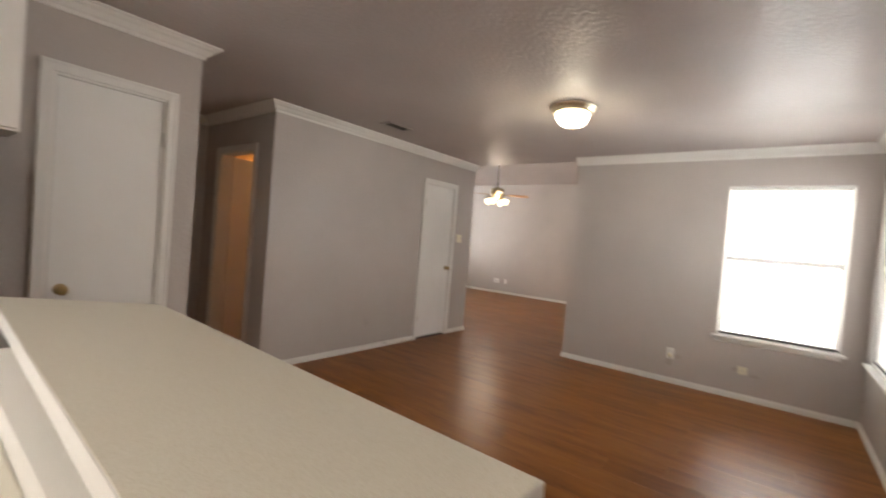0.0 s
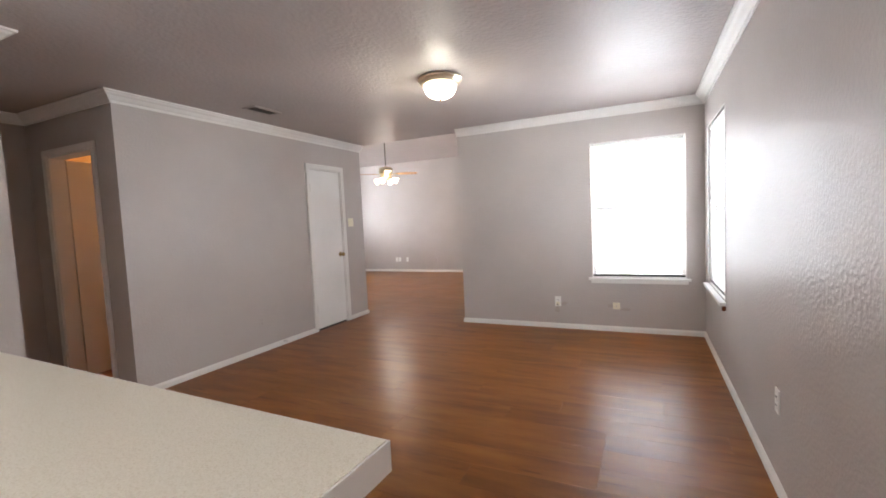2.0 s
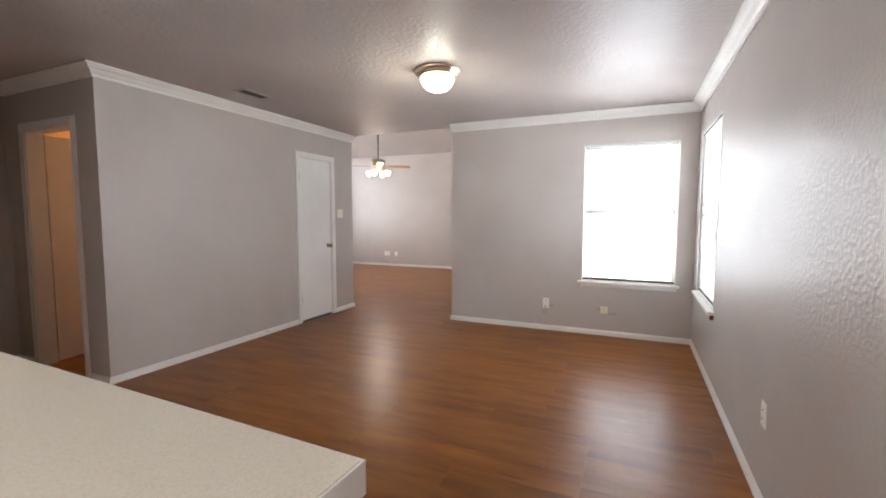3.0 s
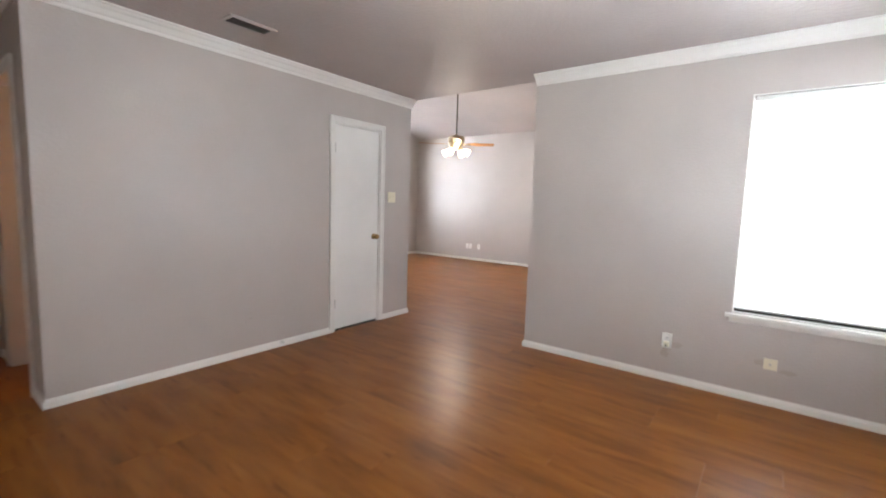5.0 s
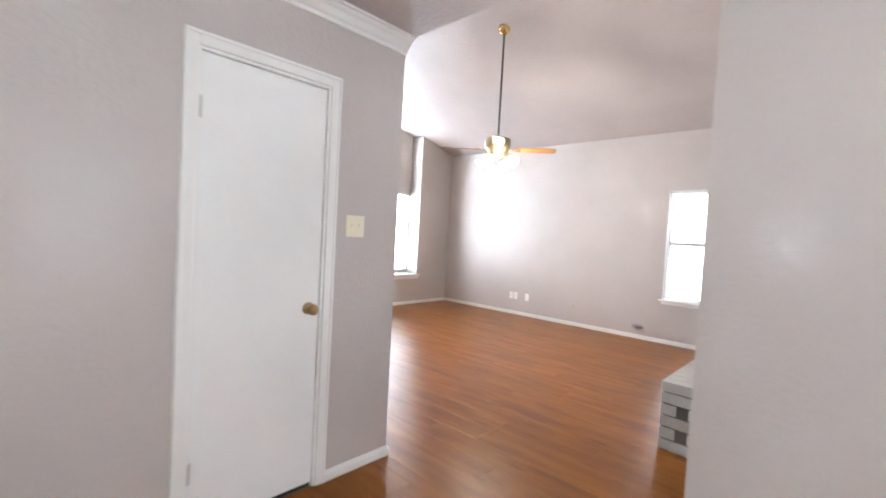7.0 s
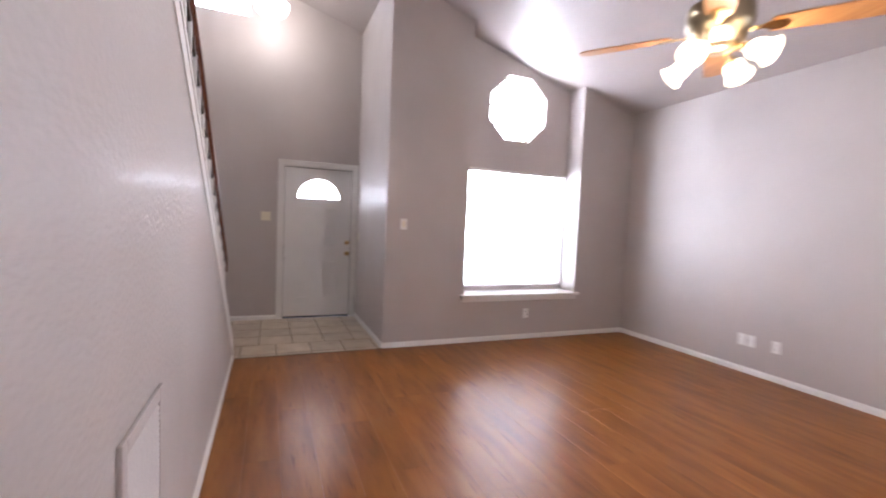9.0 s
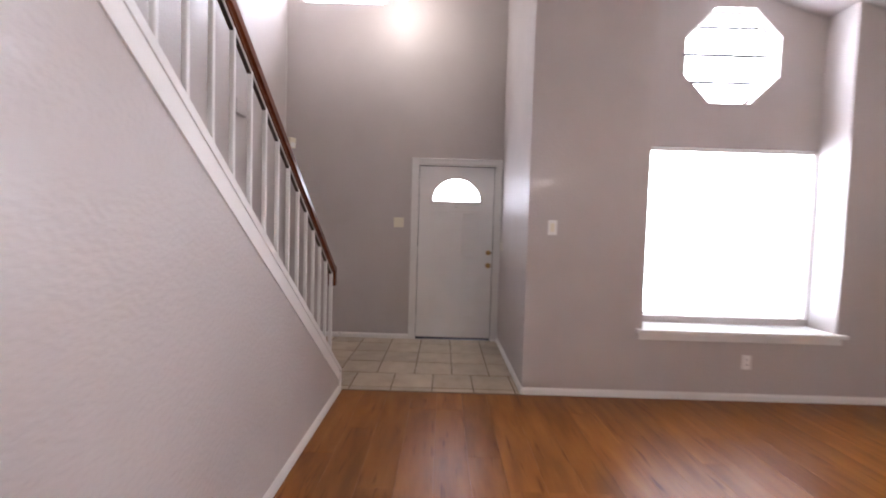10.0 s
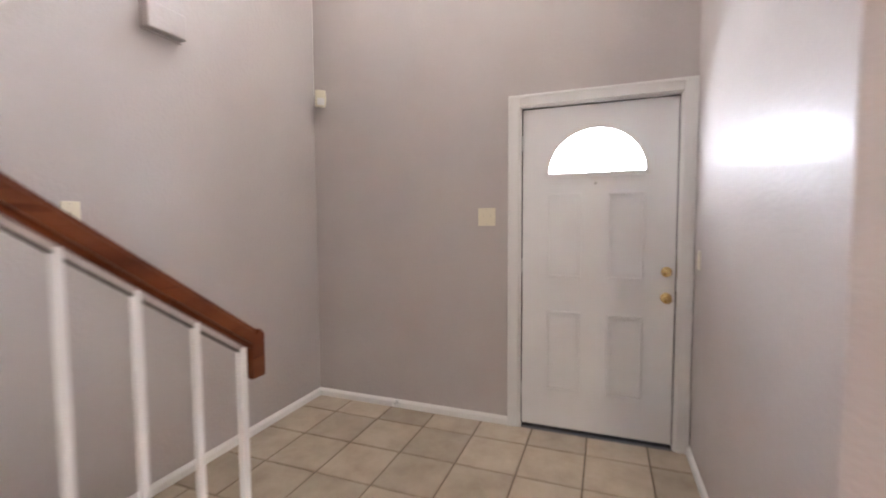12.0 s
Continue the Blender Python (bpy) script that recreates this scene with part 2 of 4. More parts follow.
def sweep(bm, profile, p0, p1, normal, k0=0, k1=0):
    """A moulding along a wall from p0 to p1 (x, y). profile: (out from the wall, height). k: 1 an outer mitre, -1 an inner one, 0 cut square."""
    p0, p1, nn = Vector(p0), Vector(p1), Vector(normal)
    d = (p1 - p0).normalized()
    a, b = [], []
    for o, z in profile:
        q0, q1 = p0 + nn * o - d * (k0 * o), p1 + nn * o + d * (k1 * o)
        a.append(bm.verts.new((q0.x, q0.y, z)))
        b.append(bm.verts.new((q1.x, q1.y, z)))
    n = len(profile)
    bm.faces.new(a)
    bm.faces.new(b[::-1])
    for i in range(n):
        bm.faces.new((a[i], b[i], b[(i + 1) % n], a[(i + 1) % n]))
    return bm


def thing(name, place, label, category, group="", kind=""):
    ob = new(name)
    ob.empty_display_size = 0.05
    ob.location = place
    bpy.context.view_layer.update()
    ob.matrix_basis = Matrix.Translation(place)
    return tagged(ob, label, category, group, kind)


def structure(name, bm, mat, label, category="wall"):
    return tagged(part(name, bm, mat), label, category, "", "structure")


# ---- the large structure ----
CH = 2.44
XL, YS, XR, YF, XF = -3.77, 5.54, 0.52, 5.39, -2.155
XV, YW, XD, YB, YA = -7.727, 10.27, -9.36, 4.47, 6.985
YH, XK, XP, YP = 2.325, -5.12, -3.12, 1.43
XB = -8.01


def vault(y):
    return 2.88 + 0.31 * (YW - y)


GREIGE = "greige painted wall with orange-peel plaster texture"
structure("wall_dining_left", boxes((XL - 0.12, XL, YH + 0.12, 4.46, 0, CH), (XL - 0.12, XL, 5.065, YS, 0, CH), (XL - 0.12, XL, 4.46, 5.065, 2.04, CH)), WALL, GREIGE + ", closet door in it")
structure("wall_hall_north", boxes((XK - 0.12, -4.79, YH, YH + 0.12, 0, CH), (-4.085, XL, YH, YH + 0.12, 0, CH), (-4.79, -4.085, YH, YH + 0.12, 2.04, CH)), WALL, GREIGE + " with bathroom doorway")
structure("wall_hall_end", boxes((XK - 0.12, XK, YP - 0.12, YH, 0, CH)), WALL, GREIGE + " closing the short hall")
structure("wall_hall_south", boxes((XK, XP - 0.12, YP - 0.12, YP, 0, CH)), WALL, GREIGE + " beside the hall")
structure("wall_pantry", boxes((XP - 0.12, XP, -2.6, 0.725, 0, CH), (XP - 0.12, XP, 1.247, YP, 0, CH), (XP - 0.12, XP, 0.725, 1.247, 2.04, CH)), WALL, GREIGE + ", pantry door in it")
structure("wall_kitchen_back", boxes((XP - 0.12, -3.02, -2.72, -2.6, 0, CH), (-2.12, XR + 0.12, -2.72, -2.6, 0, CH), (-3.02, -2.12, -2.72, -2.6, 0, 1.05), (-3.02, -2.12, -2.72, -2.6, 2.05, CH)), WALL, GREIGE + " with the kitchen window")
structure("wall_dining_right", boxes((XR, XR + 0.12, -2.6, 4.16, 0, CH), (XR, XR + 0.12, 5.12, YS, 0, CH), (XR, XR + 0.12, 4.16, 5.12, 0, 0.60), (XR, XR + 0.12, 4.16, 5.12, 2.08, CH)), WALL, GREIGE + " with a sash window")
structure("wall_dining_far", boxes((XF, -0.569, YF, YS, 0, CH), (0.347, XR, YF, YS, 0, CH), (-0.569, 0.347, YF, YS, 0, 0.60), (-0.569, 0.347, YF, YS, 2.08, CH)), WALL, GREIGE + " with a sash window")
bm = bmesh.new()
prism(bm, [(-7.69, 0), (XL - 0.12, 0), (XL - 0.12, 2.893), (-7.69, 0.150)], 1, YS - 0.10, YS)
structure("wall_stair", bm, WALL, GREIGE + " with sloping top under the stair rail")
structure("wall_upper_header", boxes((XL - 0.12, XF + 0.125, YS - 0.12, YS, CH + 0.12, vault(YS) + 0.05)), WALL, GREIGE + " above the dining room opening")
structure("wall_stairwell_end", boxes((XL - 0.12, XL, YB, YS - 0.12, CH + 0.12, vault(YB))), WALL, GREIGE + " at the head of the stairs")
structure("wall_stairwell_back", boxes((XD - 0.12, XL - 0.121, YB - 0.12, YB, 0, vault(YB) + 0.03)), WALL, GREIGE + " behind the stairs")
bm = boxes((XD - 0.12, XD, YB, 6.01, 0, 3.83), (XD - 0.12, XD, 6.915, YA + 0.12, 0, 3.0), (XD - 0.12, XD, 6.01, 6.915, 2.04, 3.0))
prism(bm, [(6.01, 3.0), (YA + 0.12, 3.0), (YA + 0.12, vault(YA + 0.12) + 0.03), (6.01, vault(6.01) + 0.03)], 0, XD - 0.12, XD)
prism(bm, [(YB, 3.83), (4.62, 3.83), (4.62, vault(4.62) + 0.03), (YB, vault(YB) + 0.03)], 0, XD - 0.12, XD)
prism(bm, [(5.60, 3.83), (6.01, 3.83), (6.01, vault(6.01) + 0.03), (5.60, vault(5.60) + 0.03)], 0, XD - 0.12, XD)
structure("wall_front", bm, WALL, GREIGE + " around the front door")
bm = bmesh.new()
prism(bm, [(YA, 0), (YA + 0.12, 0), (YA + 0.12, vault(YA + 0.12) + 0.03), (YA, vault(YA) + 0.03)], 0, XD, XB - 0.12)
structure("wall_entry_side", bm, WALL, GREIGE + " beside the front door")
bm = bmesh.new()
N0, N1 = 7.92, 9.46
for y0, y1 in ((YA, N0), (N1, YW + 0.12)):
    prism(bm, [(y0, 0), (y1, 0), (y1, vault(y1) + 0.03), (y0, vault(y0) + 0.03)], 0, XB - 0.12, XV)
box(bm, XB - 0.12, XV, N0, N1, 0, 0.52)
box(bm, XB - 0.12, XB, N0, N1, 0.52, 0.61)
box(bm, XB - 0.12, XB, N0, N0 + 0.02, 0.61, 2.05)
box(bm, XB - 0.12, XB, N1 - 0.02, N1, 0.61, 2.05)
# the niche's upper panel with an eight-sided opening
OC, OZ, OR = 8.695, 2.81, 0.395
octagon = [(OC + OR / math.cos(math.pi / 8) * math.cos(math.pi * (i + 0.5) / 4), OZ + OR / math.cos(math.pi / 8) * math.sin(math.pi * (i + 0.5) / 4)) for i in range(8)]
top0, top1 = vault(N0) + 0.03, vault(N1) + 0.03
def edge_top(y):
    return top0 + (top1 - top0) * (y - N0) / (N1 - N0)
outer = []
for y, z in octagon:
    dy, dz = y - OC, z - OZ
    if abs(dy) > abs(dz):
        outer.append((N1 if dy > 0 else N0, z))
    else:
        outer.append((y, edge_top(y) if dz > 0 else 2.05))
corners = {(0, 1): (N1, top1), (2, 3): (N0, top0), (4, 5): (N0, 2.05), (6, 7): (N1, 2.05)}
for i in range(8):
    j = (i + 1) % 8
    ring = [octagon[i], outer[i]] + ([corners[(i, j)]] if (i, j) in corners else []) + [outer[j], octagon[j]]
    prism(bm, ring, 0, XB - 0.12, XB)
structure("wall_living_window", bm, WALL, GREIGE + " with a tall window niche")
bm = boxes((XV, -3.65, YW, YW + 0.12, 0, 2.89), (-2.75, XF + 0.125, YW, YW + 0.12, 0, 2.89), (-3.65, -2.75, YW, YW + 0.12, 0, 0.60), (-3.65, -2.75, YW, YW + 0.12, 2.08, 2.89))
structure("wall_living_far", bm, WALL, GREIGE + " with a sash window")
bm = bmesh.new()
prism(bm, [(YS, 0), (YW, 0), (YW, vault(YW) + 0.03), (YS, vault(YS) + 0.03)], 0, XF, XF + 0.125)
structure("wall_living_right", bm, WALL, GREIGE + " behind the hearth")
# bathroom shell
structure("wall_bathroom", boxes((XK - 0.24, XK - 0.12, YH + 0.12, 4.23, 0, CH), (XK - 0.12, XL - 0.12, 4.11, 4.23, 0, CH)), BATHWALL, "bathroom wall with warm lamp orange put into its colour")
# ceilings
structure("ceiling_dining", boxes((XL - 0.12, XR + 0.12, -2.72, YS, CH, CH + 0.12), (XK - 0.24, XL - 0.12, YP - 0.12, 4.23, CH, CH + 0.12)), CEIL, "glossy greige ceiling with knockdown texture", "ceiling")
bm = bmesh.new()
for ya, yb, xa, xb in ((YB - 0.12, YW + 0.12, XB - 0.12, XF + 0.125), (YB - 0.12, YA + 0.12, XD - 0.12, XB - 0.12)):
    prism(bm, [(ya, vault(ya)), (yb, vault(yb)), (yb, vault(yb) + 0.15), (ya, vault(ya) + 0.15)], 0, xa, xb)
structure("ceiling_vault", bm, CEIL, "sloping vaulted greige ceiling with texture", "ceiling")

# ---- mouldings ----
BASE = [(0, 0), (0.014, 0), (0.014, 0.036), (0.011, 0.043), (0.007, 0.049), (0.004, 0.055), (0, 0.057)]
CROWN = [(0, CH), (0, CH - 0.085), (0.012, CH - 0.085), (0.016, CH - 0.068), (0.030, CH - 0.058), (0.048, CH - 0.036), (0.064, CH - 0.026), (0.072, CH - 0.014), (0.085, CH - 0.012), (0.085, CH)]


def run(name, profile, label, *rows):
    for p0, p1, nn, k0, k1 in rows:
        bm = bmesh.new()
        sweep(bm, profile, p0, p1, nn, k0, k1)
        structure(name, bm, TRIM, label, "moulding")


run("crown_moulding", CROWN, "white stepped crown moulding under the ceiling",
    ((XL, YH), (XL, YS), (1, 0), 1, 0), ((XK, YH), (XL, YH), (0, -1), -1, 1), ((XK, YP), (XK, YH), (1, 0), -1, -1),
    ((XP, -2.6), (XP, YP), (1, 0), -1, 1), ((XK, YP), (XP, YP), (0, 1), -1, 1),
    ((XF, YF), (XR, YF), (0, -1), 0, -1), ((XR, -2.6), (XR, YF), (-1, 0), -1, -1))
run("baseboard", BASE, "white painted wooden baseboard",
    ((XL, YH), (XL, 4.403), (1, 0), 1, 0), ((XL, 5.122), (XL, YS), (1, 0), 0, 1), ((-7.69, YS), (XL, YS), (0, 1), 0, 1),
    ((XK, YH), (-4.85, YH), (0, -1), -1, 0), ((-4.027, YH), (XL, YH), (0, -1), 0, 1), ((XK, YP), (XK, YH), (1, 0), -1, -1), ((XK, YP), (XP, YP), (0, 1), -1, 1),
    ((XP, 1.305), (XP, YP), (1, 0), 0, 1), ((XF, YF), (XR, YF), (0, -1), 1, -1), ((XF, YF), (XF, 6.94), (-1, 0), 1, 0), ((XF, 8.42), (XF, YW), (-1, 0), 0, -1), ((XR, -2.6), (XR, YF), (-1, 0), -1, -1),
    ((XV, YW), (XF, YW), (0, -1), -1, -1), ((XV, YA), (XV, YW), (1, 0), 1, -1), ((XD, YA), (XV, YA), (0, -1), -1, 1),
    ((XD, YB), (XD, 5.948), (1, 0), -1, 0), ((XD, YB), (-7.45, YB), (0, 1), -1, 0),
    ((XK - 0.12, 4.11), (XL - 0.12, 4.11), (0, -1), -1, -1), ((XK - 0.12, YH + 0.12), (XK - 0.12, 4.11), (1, 0), 0, -1))
# white cap and end trim of the stair wall
bm = bmesh.new()
def cap_z(x):
    return 0.215 + (x + 7.60) * (2.893 - 0.215) / (7.60 - 3.89)
prism(bm, [(-7.70, 0.1428), (XL - 0.12, cap_z(XL - 0.12)), (XL - 0.12, cap_z(XL - 0.12) + 0.03), (-7.70, 0.1728)], 1, YS - 0.125, YS + 0.012)
prism(bm, [(-7.64, cap_z(-7.64) - 0.086), (XL - 0.12, cap_z(XL - 0.12) - 0.086), (XL - 0.12, cap_z(XL - 0.12) - 0.0005), (-7.64, cap_z(-7.64) - 0.0005)], 1, YS + 0.0005, YS + 0.007)
structure("stair_wall_cap", bm, TRIM, "white sloping wooden cap along the stair wall", "moulding")
structure("stair_wall_end_trim", boxes((-7.703, -7.690, YS - 0.105, YS + 0.012, 0, 0.139), (-7.690, -7.64, YS, YS + 0.010, 0.0, 0.149)), TRIM, "white end board at the foot of the stair wall", "moulding")

# ---- outside ----
structure("ground", boxes((-60, 60, -60, 60, -0.25, -0.12)), GRASS, "dry lawn around the house", "ground")
structure("subfloor", boxes((XD - 0.12, XR + 0.12, -2.72, YW + 0.12, -0.11, -0.012)), MORTAR, "dark slab under the floor", "floor")
for glow, rows in ((DAY_SOFT, (-0.9, 0.7, YS + 0.22, YS + 0.23, 0.2, 2.4)), (DAY_HALF, (XR + 0.34, XR + 0.35, 3.8, 5.5, 0.2, 2.4)),
                   (DAY_SOFT, (XB - 0.36, XB - 0.35, 7.5, 9.9, 0.2, 2.3)), (DAY_FULL, (XB - 0.36, XB - 0.35, 7.5, 10.3, 2.3, 4.2)),
                   (DAY_DIM, (-4.0, -2.4, YW + 0.34, YW + 0.35, 0.2, 2.4)), (DAY_FULL, (XD - 0.36, XD - 0.35, 6.05, 6.9, 1.4, 2.0)),
                   (DAY_STRONG, (XD - 0.36, XD - 0.35, 4.3, 5.9, 3.6, 4.7)), (DAY_STRONG, (-3.4, -1.7, -3.07, -3.06, 0.7, 2.4))):
    structure("backdrop", boxes(rows), glow, "bright overexposed daylight outside a window", "backdrop")


# ---- windows ----
def window(name, wide, z0, z1, m, blind, gap=0.02, rail=True, deep=0.12, stool=0.05, t=0.035, track=True):
    """A white sash window in an opening; local x along the wall, y outwards, z up, at the wall's inner face."""
    w = thing(name, (0, 0, 0), "white sash window with blinds, overexposed daylight" if blind else "white framed fixed window pane in daylight", "window", "", "structure")
    d0, d1 = deep - 0.05, deep - 0.01
    part("window_frame", boxes((0, t, d0, d1, z0, z1), (wide - t, wide, d0, d1, z0, z1), (t, wide - t, d0, d1, z1 - t, z1), (t, wide - t, d0, d1, z0, z0 + t), bevel=0.003), TRIM, w)
    zm = (z0 + z1) / 2 + 0.03
    if rail:
        part("meeting_rail", boxes((t, wide - t, 0.014, d1 - 0.002, zm - 0.026, zm + 0.026), bevel=0.003), TRIM, w)
    rows = ((z0 + t, zm - 0.026), (zm + 0.026, z1 - t)) if rail else ((z0 + t, z1 - t),)
    for a, b in rows:
        p = part("pane", boxes((t, wide - t, d1 - 0.022, d1 - 0.018, a, b)), GLASS, w)
        p.visible_shadow = False
    if stool:
        part("window_sill", boxes((-0.045, wide + 0.045, -0.045, 0.0, z0 - 0.026, z0), (0.001, wide - 0.001, 0.0, d0, z0 - 0.002, z0 + 0.012), (-0.02, wide + 0.02, -0.014, 0, z0 - 0.062, z0 - 0.026), bevel=0.004), TRIM, w)
        part("reveal_edge", boxes((-0.008, 0, -0.004, 0.01, z0, z1 + 0.008), (wide, wide + 0.008, -0.004, 0.01, z0, z1 + 0.008), (0, wide, -0.004, 0.01, z1, z1 + 0.008)), TRIM, w)
    if blind:
        part("head_rail", boxes((0.008, wide - 0.008, 0.012, 0.05, z1 - 0.035, z1 - 0.002), bevel=0.003), TRIM, w)
        # dark strip along the gap between the blind and the sill
        if track and stool:
            part("gap_strip", boxes((0.004, wide - 0.004, 0.02, d0 - 0.002, z0 + 0.0125, z0 + 0.030)), RUBBER, w, "dark strip in the gap under the blind")
        part("bottom_rail", boxes((0.012, wide - 0.012, 0.018, 0.044, z0 + gap + 0.012, z0 + gap + 0.026), bevel=0.003), TRIM, w)
        bm = bmesh.new()
        c, s = math.cos(radians(12)) * 0.0125, math.sin(radians(12)) * 0.0125
        prism(bm, [(-c, s), (0, 0.0012), (c, -s), (c, -s - 0.0008), (0, 0.0004), (-c, s - 0.0008)], 0, 0.012, wide - 0.012)
        first = part("blind_slat", bm, SLAT, w)
        z = z0 + gap + 0.045
        first.location = (0, 0.031, z)
        while z < z1 - 0.06:
            z += 0.0225
            if rail and abs(z - zm) < 0.038:
                continue
            o = first.copy()
            scene.collection.objects.link(o)
            o.location = (0, 0.031, z)
        part("lift_cord", boxes((wide * 0.2, wide * 0.2 + 0.002, 0.017, 0.019, z0 + gap + 0.02, z1 - 0.03), (wide * 0.8, wide * 0.8 + 0.002, 0.017, 0.019, z0 + gap + 0.02, z1 - 0.03)), TRIM, w)
    w.matrix_basis = m
    return w


window("window_1", 0.916, 0.60, 2.08, pose(-0.569, YF, 0), True, deep=0.15)
window("window_2", 0.96, 0.60, 2.08, pose(XR, 5.12, 0, 0, 0, -90), True)
window("window_3", 1.50, 0.61, 2.05, pose(XB, 7.94, 0, 0, 0, 90), True, gap=-0.005, rail=False, stool=0, t=0.016)
window("window_4", 0.90, 0.60, 2.08, pose(-3.65, YW, 0), True, track=False)
window("window_7", 0.90, 1.05, 2.05, pose(-2.12, -2.6, 0, 0, 0, 180), True)
window("window_5", 0.98, 3.83, 4.35, pose(XD, 4.62, 0, 0, 0, 90), False, rail=False, stool=0)
bm = boxes((XB - 0.055, XV, N0 + 0.0005, N1 - 0.0005, 0.521, 0.555), (XV + 0.001, XV + 0.05, N0 - 0.05, N1 + 0.05, 0.525, 0.555), (XV, XV + 0.016, N0 - 0.03, N1 + 0.03, 0.47, 0.524), bevel=0.004)
structure("niche_sill", bm, TRIM, "deep white painted sill board in the window niche", "sill")
octw = thing("window_6", (XB, OC, OZ), "eight-sided fixed window full of daylight", "window", "", "structure")
bm = bmesh.new()
inner = [(OC + (y - OC) * 0.93, OZ + (z - OZ) * 0.93) for y, z in octagon]
for i in range(8):
    j = (i + 1) % 8
    prism(bm, [octagon[i], octagon[j], inner[j], inner[i]], 0, XB - 0.115, XB - 0.075)
part("window_frame", bm, TRIM, octw)
bm = bmesh.new()
prism(bm, inner, 0, XB - 0.098, XB - 0.094)
part("pane", bm, GLASS, octw).visible_shadow = False
bm = bmesh.new()
for dz in (-0.195, 0.035, 0.265):
    h = OR * 0.93 - max(0, abs(dz) - OR * 0.93 * 0.414)
    box(bm, XB - 0.090, XB - 0.084, OC - h, OC + h, OZ + dz - 0.012, OZ + dz + 0.012)
part("glazing_bars", bm, RUBBER, octw, "thin dark horizontal glazing bars")


# ---- doors ----
def casing(door, y0, y1, z1, deep=0.12, w=0.057):
    part("casing", boxes((y0 - w, y0, -0.016, 0, 0, z1 + w), (y1, y1 + w, -0.016, 0, 0, z1 + w), (y0, y1, -0.016, 0, z1, z1 + w), bevel=0.004), TRIM, door)
    part("casing_bead", boxes((y0 - w + 0.004, y0 - w + 0.018, -0.022, -0.0165, 0, z1 + w - 0.004), (y1 + w - 0.018, y1 + w - 0.004, -0.022, -0.0165, 0, z1 + w - 0.004), (y0 - w + 0.018, y1 + w - 0.018, -0.022, -0.0165, z1 + w - 0.018, z1 + w - 0.004), bevel=0.002), TRIM, door)
    part("jamb", boxes((y0 - 0.0005, y0 + 0.012, -0.004, deep, 0, z1), (y1 - 0.012, y1 + 0.0005, -0.004, deep, 0, z1), (y0 + 0.012, y1 - 0.012, -0.004, deep, z1 - 0.012, z1 + 0.0005)), TRIM, door)


def knob(parent, x, y, z, mat=BRASS, name="door_knob", side=-1):
    bm = bmesh.new()
    lathe(bm, [(0.031, 0), (0.031, 0.004), (0.024, 0.008), (0.012, 0.011), (0.011, 0.028), (0.020, 0.033), (0.027, 0.043), (0.028, 0.052), (0.022, 0.062), (0.008, 0.066)], 20, pose(x, y, z, 90 if side < 0 else -90, 0, 0))
    return smooth(part(name, bm, mat, parent, "brass door knob"))


def hinge(parent, x, y, z):
    part("hinge", boxes((x - 0.006, x + 0.006, y - 0.012, y - 0.001, z - 0.045, z + 0.045), bevel=0.002), STEEL, parent)


def flat_door(name, wide, m, label, knob_x, hinge_x, knob_z=0.93):
    d = thing(name, (0, 0, 0), label, "door", "", "structure")
    casing(d, 0, wide, 2.04)
    slab = part("door_slab", boxes((0.015, wide - 0.015, 0.008, 0.043, 0.022, 2.024), bevel=0.002), DOOR, d)
    # black block put in as the shade of the gap below the door
    part("gap_shade", boxes((0.013, wide - 0.013, 0.02, 0.05, 0.0, 0.020)), DARK, d)
    knob(slab, knob_x, 0.008, knob_z, AGED)
    for z in (0.28, 1.80):
        hinge(d, hinge_x, 0.006, z)
    d.matrix_basis = m
    return d


flat_door("door_1", 0.605, pose(XL, 4.46, 0, 0, 0, 90), "closed plain white closet door with brass knob", 0.535, 0.013)
flat_door("door_2", 0.522, pose(XP, 0.725, 0, 0, 0, 90), "closed plain white pantry door in the kitchen", 0.07, 0.51, 0.905)
# bathroom doorway with its door swung in
d3 = thing("door_3", (0, 0, 0), "white bathroom door standing open into the room", "door", "", "structure")
casing(d3, 0, 0.705, 2.04)
swing = Matrix.Translation((0, 0.125, 0)) @ pose(0, 0, 0, 0, 0, 9) @ Matrix.Translation((0, -0.125, 0))
bm = boxes((-0.02, 0.015, 0.125, 0.805, 0.012, 2.024), bevel=0.002)
bmesh.ops.transform(bm, matrix=swing, verts=bm.verts)
slab = part("door_slab", bm, DOOR, d3)
bm = bmesh.new()
lathe(bm, [(0.031, 0), (0.024, 0.008), (0.011, 0.011), (0.011, 0.028), (0.024, 0.036), (0.028, 0.050), (0.008, 0.064)], 16, swing @ pose(0.015, 0.74, 0.93, 0, 90, 0))
smooth(part("door_knob", bm, BRASS, slab, "brass door knob"))
d3.matrix_basis = pose(-4.79, YH, 0)

# front door
fd = thing("door_4", (0, 0, 0), "closed white panelled front door with fan light and brass lock", "door", "", "structure")
FW = 0.905
casing(fd, 0, FW, 2.04, w=0.070)
part("weather_strip", boxes((0.012, 0.017, 0.020, 0.05, 0.02, 2.028), (FW - 0.017, FW - 0.012, 0.020, 0.05, 0.02, 2.028), (0.017, FW - 0.017, 0.020, 0.05, 2.022, 2.028)), RUBBER, fd)
part("sweep", boxes((0.017, FW - 0.017, 0.018, 0.06, 0.004, 0.024)), RUBBER, fd, "black rubber door sweep")
a0, a1, az, ah = 0.176, 0.727, 1.62, 0.265
ac, ar = (a0 + a1) / 2, (a1 - a0) / 2
